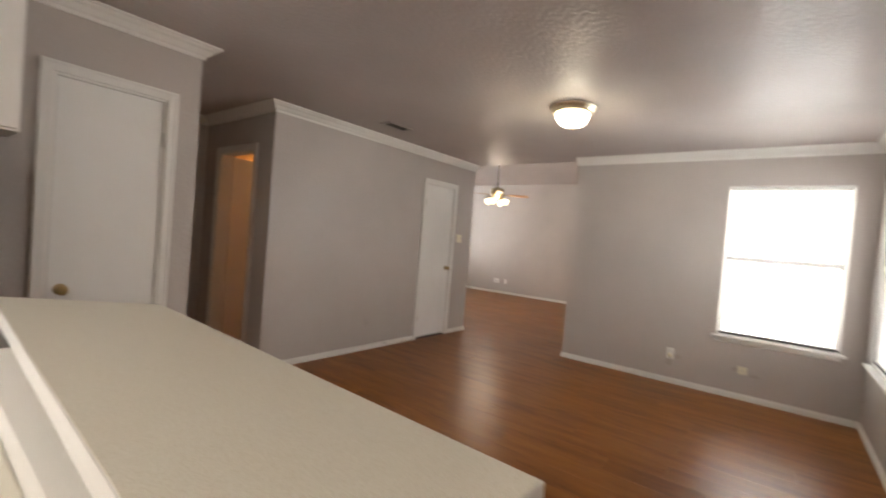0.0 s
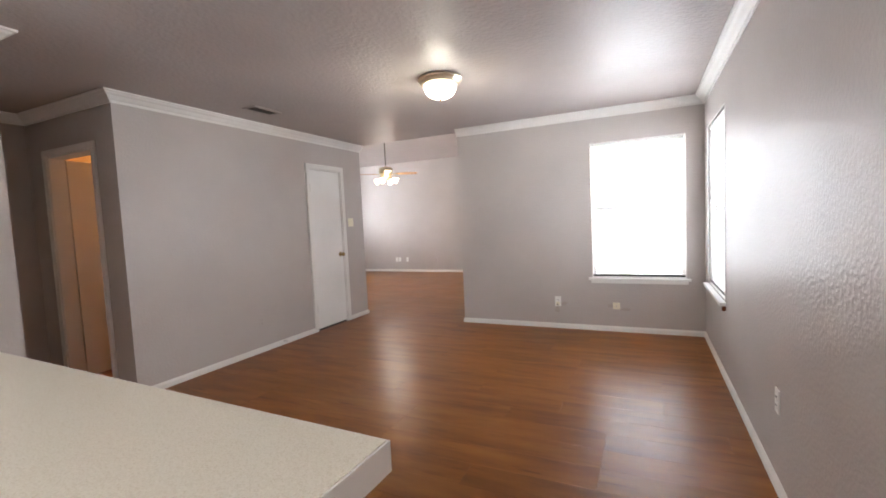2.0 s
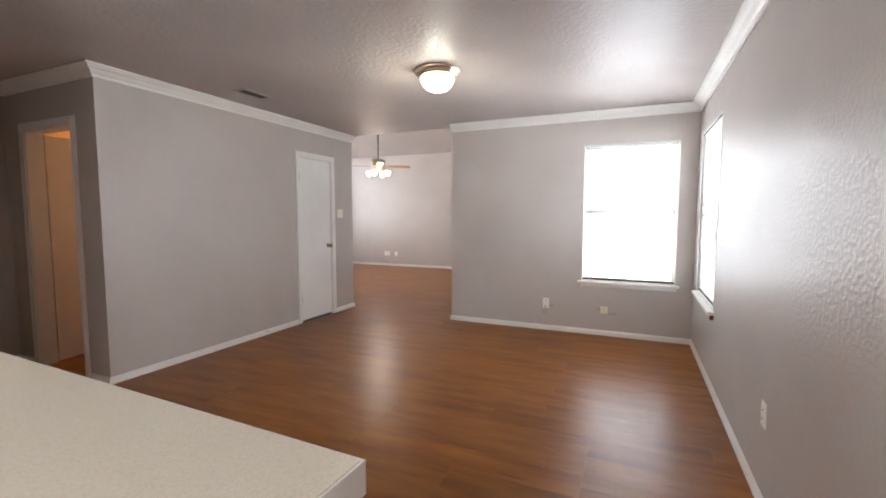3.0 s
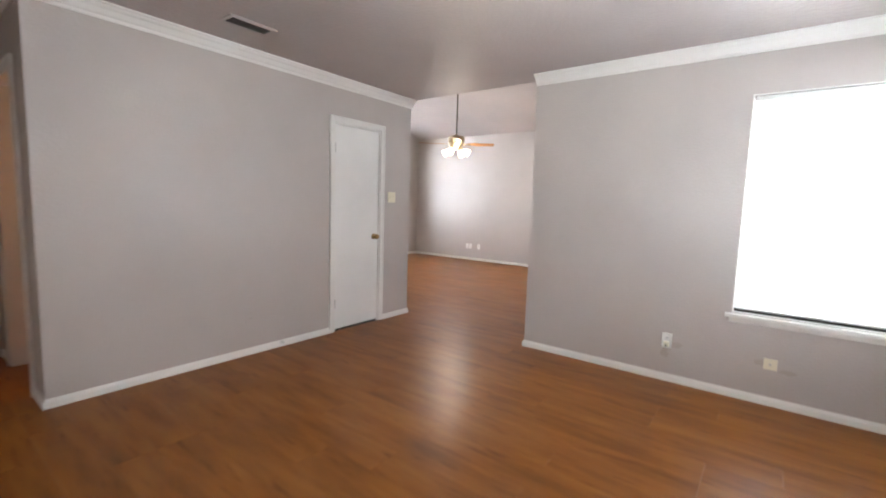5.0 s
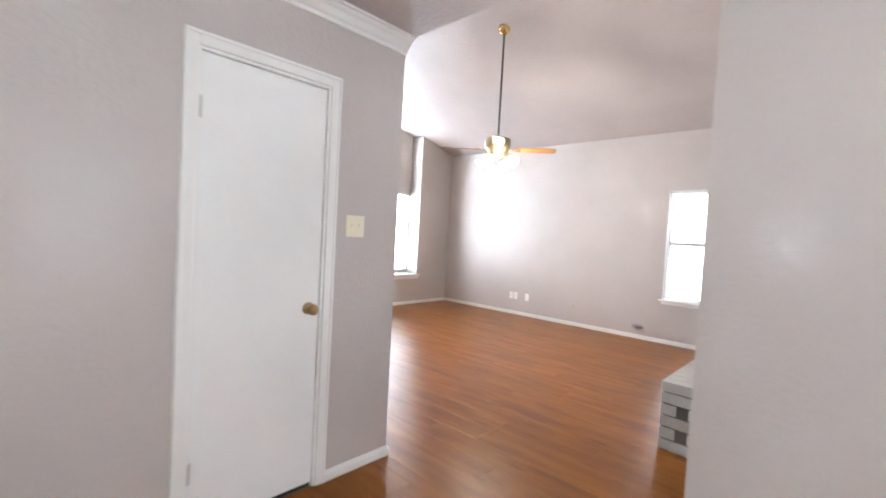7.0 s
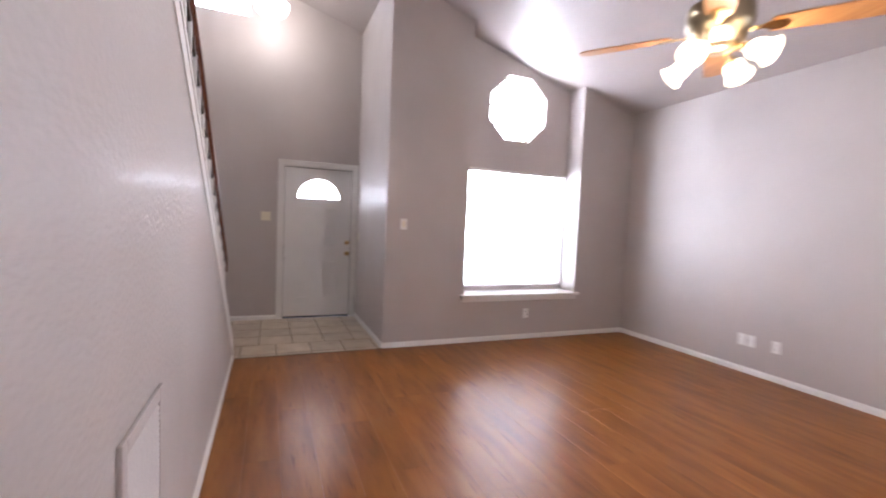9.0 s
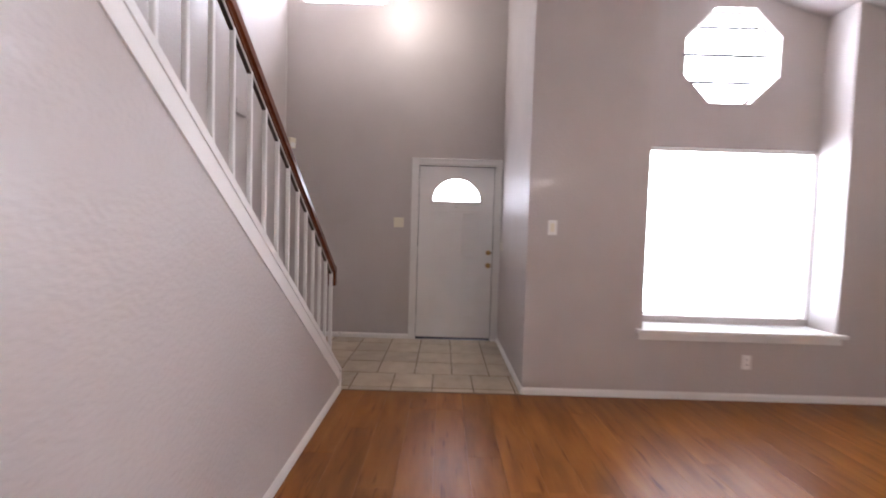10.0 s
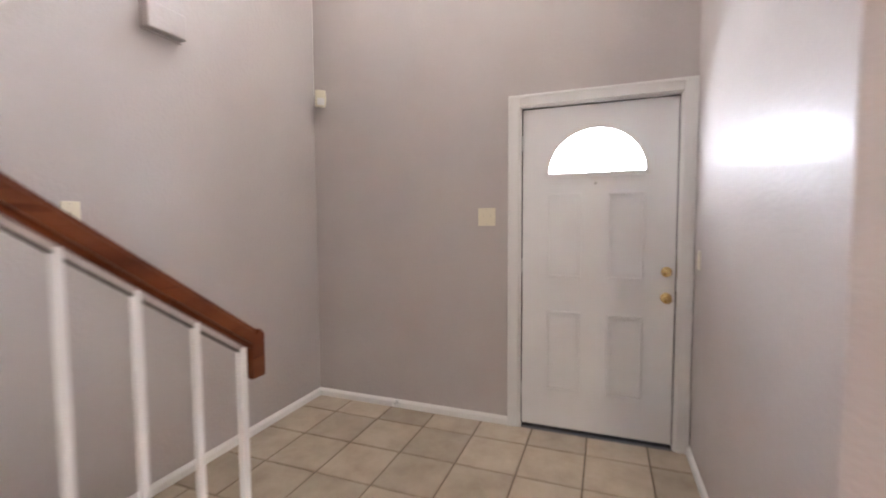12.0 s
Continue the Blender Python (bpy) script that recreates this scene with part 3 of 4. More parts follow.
bm = boxes((0.018, FW - 0.018, 0.022, 0.062, 0.024, az), (0.018, FW - 0.018, 0.022, 0.062, az + ah, 2.021), (0.018, a0, 0.022, 0.062, az, az + ah), (a1, FW - 0.018, 0.022, 0.062, az, az + ah))
arch = [(ac - ar * math.cos(math.pi * i / 20), az + ah * math.sin(math.pi * i / 20)) for i in range(21)]
for p, q in zip(arch, arch[1:]):
    poly = [p, q, (q[0], az + ah), (p[0], az + ah)]
    if abs(q[1] - az - ah) < 1e-6:
        poly = [p, q, (p[0], az + ah)]
    if abs(p[1] - az - ah) < 1e-6:
        poly = [p, q, (q[0], az + ah)]
    prism(bm, poly, 1, 0.022, 0.062)
slab = part("door_slab", bm, DOOR, fd)
bm = bmesh.new()
for p, q in zip(arch, arch[1:]):
    def grown(v, k):
        return (ac + (v[0] - ac) * k, az + (v[1] - az) * k)
    prism(bm, [grown(p, 0.99), grown(q, 0.99), grown(q, 1.09), grown(p, 1.09)], 1, 0.014, 0.0225)
box(bm, a0 - 0.025, a1 + 0.025, 0.014, 0.0225, az - 0.024, az + 0.002)
part("fan_light_frame", bm, TRIM, slab)
bm = bmesh.new()
prism(bm, arch, 1, 0.040, 0.044)
part("fan_light_pane", bm, GLASS, slab).visible_shadow = False
bm = bmesh.new()
for p, q in zip(arch, arch[1:]):
    prism(bm, [grown(p, 0.32), grown(q, 0.32), grown(q, 0.37), grown(p, 0.37)], 1, 0.034, 0.039)
part("muntin", bm, TRIM, slab, "small half-round glazing bar")
for y0, y1 in ((0.17, 0.375), (0.525, 0.722)):
    for z0, z1 in ((0.265, 0.77), (0.98, 1.50)):
        bm = bmesh.new()
        w = 0.016
        for (b0, b1), (c0, c1) in (((y0, y1), (z0, z0 + w)), ((y0, y1), (z1 - w, z1)), ((y0, y0 + w), (z0 + w, z1 - w)), ((y1 - w, y1), (z0 + w, z1 - w))):
            box(bm, b0, b1, 0.0105, 0.0218, c0, c1, bevel=0.004)
        part("panel_moulding", bm, DOOR, slab)
        part("raised_panel", boxes((y0 + 0.034, y1 - 0.034, 0.0175, 0.0218, z0 + 0.034, z1 - 0.034), bevel=0.002), DOOR, slab)
knob(slab, 0.843, 0.022, 0.885)
bm = bmesh.new()
lathe(bm, [(0.030, 0), (0.030, 0.006), (0.024, 0.014), (0.016, 0.018), (0.006, 0.019)], 20, pose(0.843, 0.022, 1.035, 90, 0, 0))
smooth(part("deadbolt", bm, BRASS, slab, "round brass deadbolt"))
part("strike_plate", boxes((FW - 0.013, FW - 0.0115, 0.0, 0.03, 0.84, 0.93), (FW - 0.013, FW - 0.0115, 0.0, 0.03, 1.0, 1.11)), BRASS, fd)
bm = bmesh.new()
lathe(bm, [(0.009, 0), (0.009, 0.003), (0.005, 0.005)], 12, pose(0.452, 0.022, 1.555, 90, 0, 0))
part("peephole", bm, STEEL, slab, "small round peephole")
for z in (0.25, 1.05, 1.82):
    hinge(fd, 0.014, 0.018, z)
fd.matrix_basis = pose(XD, 6.01, 0, 0, 0, 90)


# brown block standing for a chip under the side window's sill board
horn = boxes((XR - 0.030, XR - 0.001, 4.120, 4.140, 0.535, 0.573), bevel=0.008)
tagged(part("sill_bracket", horn, HANDRAIL), "small brown block standing for a chipped sill corner", "bracket")


# ---- wall plates ----
def plate(name, m, label, mat, kind="outlet", wide=0.07, high=0.115):
    p = thing(name, (0, 0, 0), label, "switch" if "switch" in name else "outlet")
    part("cover_plate", boxes((-wide / 2, wide / 2, -0.006, 0, -high / 2, high / 2), bevel=0.0025), mat, p)
    if kind == "outlet":
        for dz in (-0.02, 0.02):
            s = part("socket", boxes((-0.016, 0.016, -0.008, -0.0062, dz - 0.013, dz + 0.013), bevel=0.0006), mat, p)
            part("slot", boxes((-0.008, -0.005, -0.0088, -0.0081, dz - 0.004, dz + 0.006), (0.005, 0.008, -0.0088, -0.0081, dz - 0.004, dz + 0.006)), DARK, s)
    elif kind == "switch":
        n = max(1, round(wide / 0.06))
        for i in range(n):
            x = (i - (n - 1) / 2) * 0.046
            part("toggle", boxes((x - 0.005, x + 0.005, -0.016, -0.0062, 0.0, 0.014), bevel=0.0015), mat, p)
            part("collar", boxes((x - 0.008, x + 0.008, -0.0075, -0.0061, -0.016, -0.001)), mat, p)
    elif kind == "rocker":
        part("rocker", boxes((-0.017, 0.017, -0.010, -0.0062, -0.033, 0.033), bevel=0.0015), PLATE, p)
    else:
        bm = bmesh.new()
        lathe(bm, [(0.008, 0), (0.008, 0.005), (0.004, 0.006)], 12, pose(0, -0.006, 0, 90, 0, 0))
        part("jack", bm, STEEL, p)
    for z in (-high * 0.42, high * 0.42) if kind != "outlet" else (0,):
        bm = bmesh.new()
        lathe(bm, [(0.003, 0), (0.002, 0.0012)], 8, pose(0, -0.0061, z, 90, 0, 0))
        part("screw", bm, STEEL, p)
    p.matrix_basis = m
    return p


FACE_F, FACE_X, FACE_R = 0, 90, -90
dining_outlet = plate("outlet", pose(-0.965, YF, 0.315), "white outlet with a small plug low on the dining wall", WPLATE)
bm = boxes((-0.985, -0.945, YF - 0.034, YF - 0.0085, 0.272, 0.312), bevel=0.005)
part("plug", bm, PLATE, dining_outlet, "small ivory plug")
part("plug_face", boxes((-0.972, -0.958, YF - 0.0365, YF - 0.0342, 0.276, 0.288)), DARK, dining_outlet)
plate("wall_jack", pose(-0.33, YF, 0.285, 0, 0, 0), "ivory square cover plate under the window", PLATE, "jack", 0.075, 0.075)
plate("outlet", pose(XR, 2.70, 0.42, 0, 0, -90), "white outlet low on the dining side wall", WPLATE)
plate("outlet", pose(XL, 3.60, 0.325, 0, 0, 90), "greige painted outlet low beside the closet", WALL)
plate("light_switch", pose(XL, 5.245, 1.352, 0, 0, 90), "ivory double switch beside the closet door", PLATE, "switch", 0.116)
for x, k in ((-6.12, "outlet"), (-6.03, "jack"), (-5.80, "outlet")):
    plate("outlet" if k == "outlet" else "wall_jack", pose(x, YW, 0.325), "white wall plate low on the living room wall", WPLATE, k)
plate("outlet", pose(-4.94, YW, 0.315), "greige painted outlet low on the living room wall", WALL)
plate("outlet", pose(-2.918, YW, 0.338), "white outlet under the living room window", WPLATE)
plate("outlet", pose(XV, 8.757, 0.31, 0, 0, 90), "white outlet under the window niche", WPLATE)
plate("light_switch", pose(XV, 7.175, 1.333, 0, 0, 90), "white rocker switch near the entry corner", WPLATE, "rocker")
plate("light_switch", pose(XD, 5.80, 1.36, 0, 0, 90), "ivory double switch beside the front door", PLATE, "switch", 0.116)
plate("light_switch", pose(-7.75, YB, 1.36, 0, 0, 180), "ivory switch on the stairwell wall", PLATE, "switch")
plate("light_switch", pose(-9.2, YA, 1.12, 0, 0, 0), "narrow ivory bell switch beside the front door", PLATE, "rocker", 0.045, 0.10)


def door_stop(m):
    s = thing("door_stop", (0, 0, 0), "small spring door stop on the baseboard", "door stop")
    bm = bmesh.new()
    lathe(bm, [(0.011, 0), (0.011, 0.004), (0.006, 0.006)] + [(0.0045 + 0.0012 * (i % 2), 0.008 + i * 0.003) for i in range(18)], 10, pose(0, 0, 0, 90, 0, 0))
    part("spring", bm, STEEL, s)
    bm = bmesh.new()
    lathe(bm, [(0.006, 0.062), (0.009, 0.064), (0.009, 0.074), (0.005, 0.077)], 10, pose(0, 0, 0, 90, 0, 0))
    part("rubber_tip", bm, WPLATE, s)
    s.matrix_basis = m


door_stop(pose(XL + 0.014, 3.88, 0.045, 0, 0, 90))
door_stop(pose(XD + 0.014, 5.14, 0.045, 0, 0, 90))

# gas stub and stain by the hearth wall
g = thing("gas_valve", (-3.97, YW, 0.15), "small grey gas stub with stained plaster behind", "valve")
bm = bmesh.new()
lathe(bm, [(0.022, 0), (0.022, 0.005), (0.009, 0.008), (0.009, 0.05), (0.014, 0.052), (0.014, 0.07), (0.004, 0.072)], 14, pose(-3.97, YW, 0.15, 90, 0, 0))
part("stub", bm, STEEL, g)
part("lever", boxes((-3.975, -3.87, YW - 0.058, YW - 0.046, 0.164, 0.178), bevel=0.003), RODMETAL, g, "dark metal lever")
rough_edge = random.Random(9)
bm = bmesh.new()
prism(bm, [(-3.95 + 0.11 * math.cos(t) * rough_edge.uniform(0.6, 1), 0.165 + 0.045 * math.sin(t) * rough_edge.uniform(0.6, 1)) for t in [math.pi * i / 9 for i in range(18)]], 1, YW - 0.0008, YW - 0.0001)
part("soot_stain", bm, SOOT, g, "grey sooty smudge on the plaster")


# ---- dining room ----
# breakfast bar: raised top on a half wall, lower kitchen counter behind
bar = thing("breakfast_bar", (-1.3, 0.6, 0), "raised cream laminate breakfast bar with white edge", "counter")
part("half_wall", boxes((-1.70, -0.43, 0.47, 0.60, 0, 0.990)), WALL, bar, "greige half wall under the bar")
def bar_outline(grow):
    return [(-0.335 + grow, 0.39 - grow), (-0.335 + grow, 0.775 + grow), (-1.79 - grow * 0.4, 0.775 + grow), (-2.12 - grow * 1.6, 0.39 - grow)]


bm = bmesh.new()
prism(bm, bar_outline(0), 2, 1.0, 1.034)
part("bar_top", bm, BAR, bar)
bm = bmesh.new()
rim, lip = bar_outline(0.0035), bar_outline(0.0003)
for i in range(4):
    j = (i + 1) % 4
    prism(bm, [lip[i], lip[j], rim[j], rim[i]], 2, 0.990, 1.0325)
part("edge_band", bm, TRIM, bar, "white laminate edge strip")
bm = bmesh.new()
prism(bm, bar_outline(-0.001), 2, 0.990, 0.9995)
part("top_core", bm, TRIM, bar)
part("baseboard_strip", boxes((-1.70, -0.43, 0.6, 0.612, 0, 0.085), bevel=0.003), TRIM, bar)
corner = Matrix.Translation((-0.335, 0.777, 0))
bar.matrix_basis = corner @ pose(0, 0, 0, 0, 0, -1.7) @ corner.inverted() @ bar.matrix_basis
kc = thing("kitchen_counter", (-1.2, 0.15, 0), "cream laminate kitchen counter over white cabinets", "counter")
part("worktop", boxes((-1.70, -0.75, -0.17, 0.371, 0.87, 0.905), bevel=0.004), BAR, kc)
part("splash_strip", boxes((-1.70, -0.75, 0.372, 0.4645, 0.87, 0.96)), TRIM, kc, "white strip against the half wall")
part("cabinet_body", boxes((-1.68, -0.77, -0.13, 0.37, 0.09, 0.869)), TRIM, kc)
part("toe_kick", boxes((-1.68, -0.77, -0.08, 0.37, 0, 0.089)), DARK, kc)
uc = thing("wall_cabinet", (-2.95, 0.2, 1.66), "white painted kitchen wall cabinet beside the pantry", "cabinet")
part("cabinet_body", boxes((XP + 0.001, -2.80, -0.4, 0.57, 1.66, 2.30), bevel=0.004), TRIM, uc)
part("cabinet_door", boxes((-2.80, -2.782, -0.39, 0.56, 1.67, 2.29), bevel=0.004), TRIM, uc)
fr = thing("refrigerator", (-2.8, 0.1, 0), "dark refrigerator standing below the wall cabinet", "refrigerator")
part("body", boxes((XP + 0.02, -2.75, -0.40, 0.48, 0.02, 1.62), bevel=0.015), RUBBER, fr)
for y in (-0.35, 0.43):
    for x in (-3.05, -2.82):
        part("foot", boxes((x - 0.02, x + 0.02, y - 0.02, y + 0.02, 0, 0.02)), RUBBER, fr)

# flush ceiling lamp
cl = thing("ceiling_lamp", (-1.479, 3.483, CH), "brass flush ceiling lamp with lit frosted glass bowl", "lamp")
bm = bmesh.new()
lathe(bm, [(0.172, CH - 0.0005), (0.178, CH - 0.010), (0.176, CH - 0.018), (0.164, CH - 0.024), (0.158, CH - 0.030), (0.160, CH - 0.042), (0.148, CH - 0.051), (0.128, CH - 0.055)], 40, Matrix.Translation((-1.479, 3.483, 0)))
smooth(part("brass_rim", bm, PALEBRASS, cl, "pale polished brass rim"))
bm = bmesh.new()
lathe(bm, [(0.126, CH - 0.050)] + [(0.128 * math.cos(radians(a)) ** 0.72, CH - 0.056 - 0.100 * math.sin(radians(a))) for a in range(0, 90, 8)], 40, Matrix.Translation((-1.479, 3.483, 0)))
bowl = smooth(part("glass_bowl", bm, SHADE, cl, "glowing frosted glass bowl"))
bowl.visible_shadow = False
bm = bmesh.new()
lathe(bm, [(0.012, CH - 0.153), (0.014, CH - 0.161), (0.008, CH - 0.168), (0.005, CH - 0.177)], 14, Matrix.Translation((-1.479, 3.483, 0)))
smooth(part("finial", bm, BRASS, cl))

# unseen ceiling light box, added to brighten the bar and pantry wall
kl = thing("added_kitchen_light", (-0.5, -1.2, CH), "unseen white ceiling light added to brighten the kitchen", "lamp")
part("housing", boxes((-1.1, 0.1, -1.38, -1.02, CH - 0.03, CH - 0.0005), bevel=0.004), TRIM, kl)
part("diffuser", boxes((-1.08, 0.08, -1.36, -1.04, CH - 0.085, CH - 0.031), bevel=0.02), FILL_GLOW, kl, "glowing face of the added kitchen light")

# ceiling air vent
cv = thing("ceiling_vent", (-3.28, 3.36, CH), "greige metal louvre vent on the ceiling", "vent")
part("frame", boxes((-3.36, -3.20, 3.20, 3.225, CH - 0.012, CH - 0.0005), (-3.36, -3.20, 3.495, 3.52, CH - 0.012, CH - 0.0005), (-3.36, -3.335, 3.225, 3.495, CH - 0.012, CH - 0.0005), (-3.225, -3.20, 3.225, 3.495, CH - 0.012, CH - 0.0005), bevel=0.002), CEIL, cv)
part("backing", boxes((-3.335, -3.225, 3.225, 3.495, CH - 0.002, CH - 0.0006)), DARK, cv)
for i in range(7):
    x = -3.325 + i * 0.015
    bm = bmesh.new()
    prism(bm, [(x, CH - 0.003), (x + 0.002, CH - 0.003), (x + 0.009, CH - 0.011), (x + 0.007, CH - 0.011)], 1, 3.226, 3.494)
    part("slat", bm, VENT, cv)

# touched-up paint beside the wall plates
def paint_patch(x, z, a, b, seed):
    g = random.Random(seed)
    bm = bmesh.new()
    prism(bm, [(x + a * math.cos(t) * g.uniform(0.55, 1), z + b * math.sin(t) * g.uniform(0.55, 1)) for t in [2 * math.pi * i / 14 for i in range(14)]], 1, YF - 0.0008, YF - 0.0001)
    return tagged(part("paint_patch", bm, PATCH), "uneven patch of older darker paint on wall", "paint patch", "paint patches")


for row in ((-0.90, 0.29, 0.06, 0.03, 1), (-0.975, 0.215, 0.035, 0.05, 2), (-0.385, 0.285, 0.04, 0.03, 3), (-0.235, 0.25, 0.07, 0.022, 4)):
    paint_patch(*row)

# ---- living room ----
HX, HY = -4.76, 7.80
fan = thing("ceiling_fan", (HX, HY, vault(HY)), "brass ceiling fan with oak blades and four lit shades", "fan")
bm = bmesh.new()
lathe(bm, [(0.065, vault(HY) + 0.02), (0.065, vault(HY) - 0.03), (0.045, vault(HY) - 0.06), (0.014, vault(HY) - 0.075)], 24, Matrix.Translation((HX, HY, 0)))
smooth(part("canopy", bm, BRASS, fan))
bm = bmesh.new()
lathe(bm, [(0.012, vault(HY) - 0.07), (0.012, 2.45)], 14, Matrix.Translation((HX, HY, 0)))
smooth(part("downrod", bm, RODMETAL, fan, "thin dark metal down rod"))
bm = bmesh.new()
lathe(bm, [(0.02, 2.545), (0.035, 2.53), (0.085, 2.515), (0.135, 2.500), (0.142, 2.485), (0.142, 2.41), (0.132, 2.40), (0.100, 2.31), (0.06, 2.38), (0.055, 2.345), (0.075, 2.335), (0.075, 2.305), (0.05, 2.29), (0.02, 2.285)], 36, Matrix.Translation((HX, HY, -0.075)))
smooth(part("motor_housing", bm, MOTOR, fan))
for k in range(4):
    m = Matrix.Translation((HX, HY, 2.31)) @ pose(0, 0, 0, 0, 0, 37 + 90 * k) @ pose(0, 0, 0, -11, 0, 0)
    bm = bmesh.new()
    ring = [(0.20, -0.050), (0.30, -0.058), (0.50, -0.066), (0.60, -0.064), (0.635, -0.045), (0.645, 0), (0.635, 0.045), (0.60, 0.064), (0.50, 0.066), (0.30, 0.058), (0.20, 0.050)]
    prism(bm, ring, 2, -0.003, 0.003)
    bmesh.ops.transform(bm, matrix=m, verts=bm.verts)
    b = part("blade", bm, BLADE, fan, "oak veneer blade")
    bm = bmesh.new()
    prism(bm, [(0.09, -0.012), (0.17, -0.014), (0.20, -0.035), (0.25, -0.035), (0.27, 0), (0.25, 0.035), (0.20, 0.035), (0.17, 0.014), (0.09, 0.012)], 2, -0.009, -0.0035)
    bmesh.ops.transform(bm, matrix=m, verts=bm.verts)
    part("blade_iron", bm, BRASS, b)
for k in range(4):
    m = Matrix.Translation((HX, HY, 2.235)) @ pose(0, 0, 0, 0, 0, 10 + 90 * k) @ pose(0.07, 0, 0, 0, 118, 0) @ Matrix.Scale(1.0, 4)
    bm = bmesh.new()
    lathe(bm, [(0.010, 0), (0.010, 0.05), (0.022, 0.055), (0.024, 0.085), (0.018, 0.087)], 14, m)
    arm = smooth(part("lamp_arm", bm, BRASS, fan))
    bm = bmesh.new()
    lathe(bm, [(0.022, 0.075), (0.038, 0.09), (0.046, 0.115), (0.044, 0.14), (0.055, 0.165), (0.062, 0.175)], 18, m)
    s = smooth(part("shade", bm, SHADE_FAN, arm, "lit tulip glass shade"))
    s.visible_shadow = False

# return-air grille on the stair wall
rv = thing("return_air_grille", (-4.6, YS, 0.5), "greige painted return air grille low on wall", "vent")
part("frame", boxes((-4.80, -4.76, YS, YS + 0.012, 0.22, 0.83), (-4.44, -4.40, YS, YS + 0.012, 0.22, 0.83), (-4.76, -4.44, YS, YS + 0.012, 0.79, 0.83), (-4.76, -4.44, YS, YS + 0.012, 0.22, 0.26), bevel=0.003), WALL, rv)
part("backing", boxes((-4.76, -4.44, YS + 0.0005, YS + 0.002, 0.26, 0.79)), DARK, rv)
bm = bmesh.new()
prism(bm, [(YS + 0.002, 0.012), (YS + 0.010, 0.0), (YS + 0.0115, 0.001), (YS + 0.003, 0.0135)], 0, -4.759, -4.441)
first = part("slat", bm, WALL, rv)
for i in range(33):
    o = first if i == 0 else first.copy()
    if i:
        scene.collection.objects.link(o)
    o.location.z += 0.0 if i == 0 else 0.0158 * i
for o in [c for c in rv.children if c.name.startswith("slat")]:
    o.location.z += 0.262

# stairs
st = thing("staircase", (-7.4, 5.0, 0), "carpeted stairs rising behind the half wall", "stairs")
RISE, RUN, X0 = 0.187, 0.259, -7.42
for i in range(13):
    x = X0 + i * RUN
    part("step", boxes((x, x + RUN + 0.02, YB + 0.001, YS - 0.101, max(0, (i - 1) * RISE), (i + 1) * RISE), bevel=0.012), CARPET, st)

# stair rail
rail = thing("stair_railing", (-7.63, YS - 0.045, 0.2), "white balusters under a stained wooden handrail", "railing")
YR = YS - 0.072
SLOPE = (2.88 - 0.205) / (7.60 - 3.89)
def low_z(x):
    return cap_z(x) + 0.143
def hand_z(x):
    return 0.955 + (x + 7.627) * SLOPE
bm = bmesh.new()
xe = -4.0
prism(bm, [(-7.70, hand_z(-7.70)), (xe, hand_z(xe)), (xe, hand_z(xe) + 0.075), (-7.705, hand_z(-7.705) + 0.078)], 1, YR - 0.028, YR + 0.028)
prism(bm, [(-7.715, 0.832), (-7.665, 0.832), (-7.665, hand_z(-7.665) + 0.02), (-7.70, hand_z(-7.70) + 0.082), (-7.715, hand_z(-7.715) + 0.078)], 1, YR - 0.027, YR + 0.027)
bmesh.ops.bevel(bm, geom=[e for e in bm.edges if abs(e.verts[0].co.y - e.verts[1].co.y) < 0.001 and e.calc_length() > 0.2], offset=0.014, segments=3, affect="EDGES")
part("handrail", bm, HANDRAIL, rail, "reddish-brown stained handrail")
bm = bmesh.new()
prism(bm, [(-7.64, hand_z(-7.64) - 0.020), (xe, hand_z(xe) - 0.020), (xe, hand_z(xe) - 0.001), (-7.64, hand_z(-7.64) - 0.001)], 1, YR - 0.008, YR + 0.008)
part("fillet", bm, WALL, rail, "greige painted strip under the handrail")
# dark strip built where the shadow gap runs below the fillet
bm = bmesh.new()
prism(bm, [(-7.64, hand_z(-7.64) - 0.026), (xe, hand_z(xe) - 0.026), (xe, hand_z(xe) - 0.0202), (-7.64, hand_z(-7.64) - 0.0202)], 1, YR - 0.007, YR + 0.007)
part("shadow_strip", bm, RODMETAL, rail, "thin dark strip drawn as the shadow under the handrail")
bm = bmesh.new()
prism(bm, [(-7.62, low_z(-7.62) - 0.014), (xe, low_z(xe) - 0.014), (xe, low_z(xe) + 0.014), (-7.62, low_z(-7.62) + 0.014)], 1, YR - 0.015, YR + 0.015)
part("bottom_rail", bm, TRIM, rail, "thin white lower rail")
for x in (-6.363, -5.11):
    bm = bmesh.new()
    prism(bm, [(x - 0.02, cap_z(x - 0.02) + 0.029), (x + 0.02, cap_z(x + 0.02) + 0.029), (x + 0.02, low_z(x + 0.02) - 0.014), (x - 0.02, low_z(x - 0.02) - 0.014)], 1, YR - 0.014, YR + 0.014)
    part("spacer_block", bm, TRIM, rail)
x = -7.645
i = 0
while x < -4.1:
    bm = bmesh.new()
    zb = cap_z(x) + 0.026 if i == 0 else low_z(x) + 0.012
    w = 0.0125 if i == 0 else 0.010
    box(bm, x - w, x + w, YR - w, YR + w, zb - (0.0 if i == 0 else 0.008), hand_z(x) - 0.004, bevel=0.004)
    part("baluster", bm, TRIM, rail)
    x += 0.1565
    i += 1

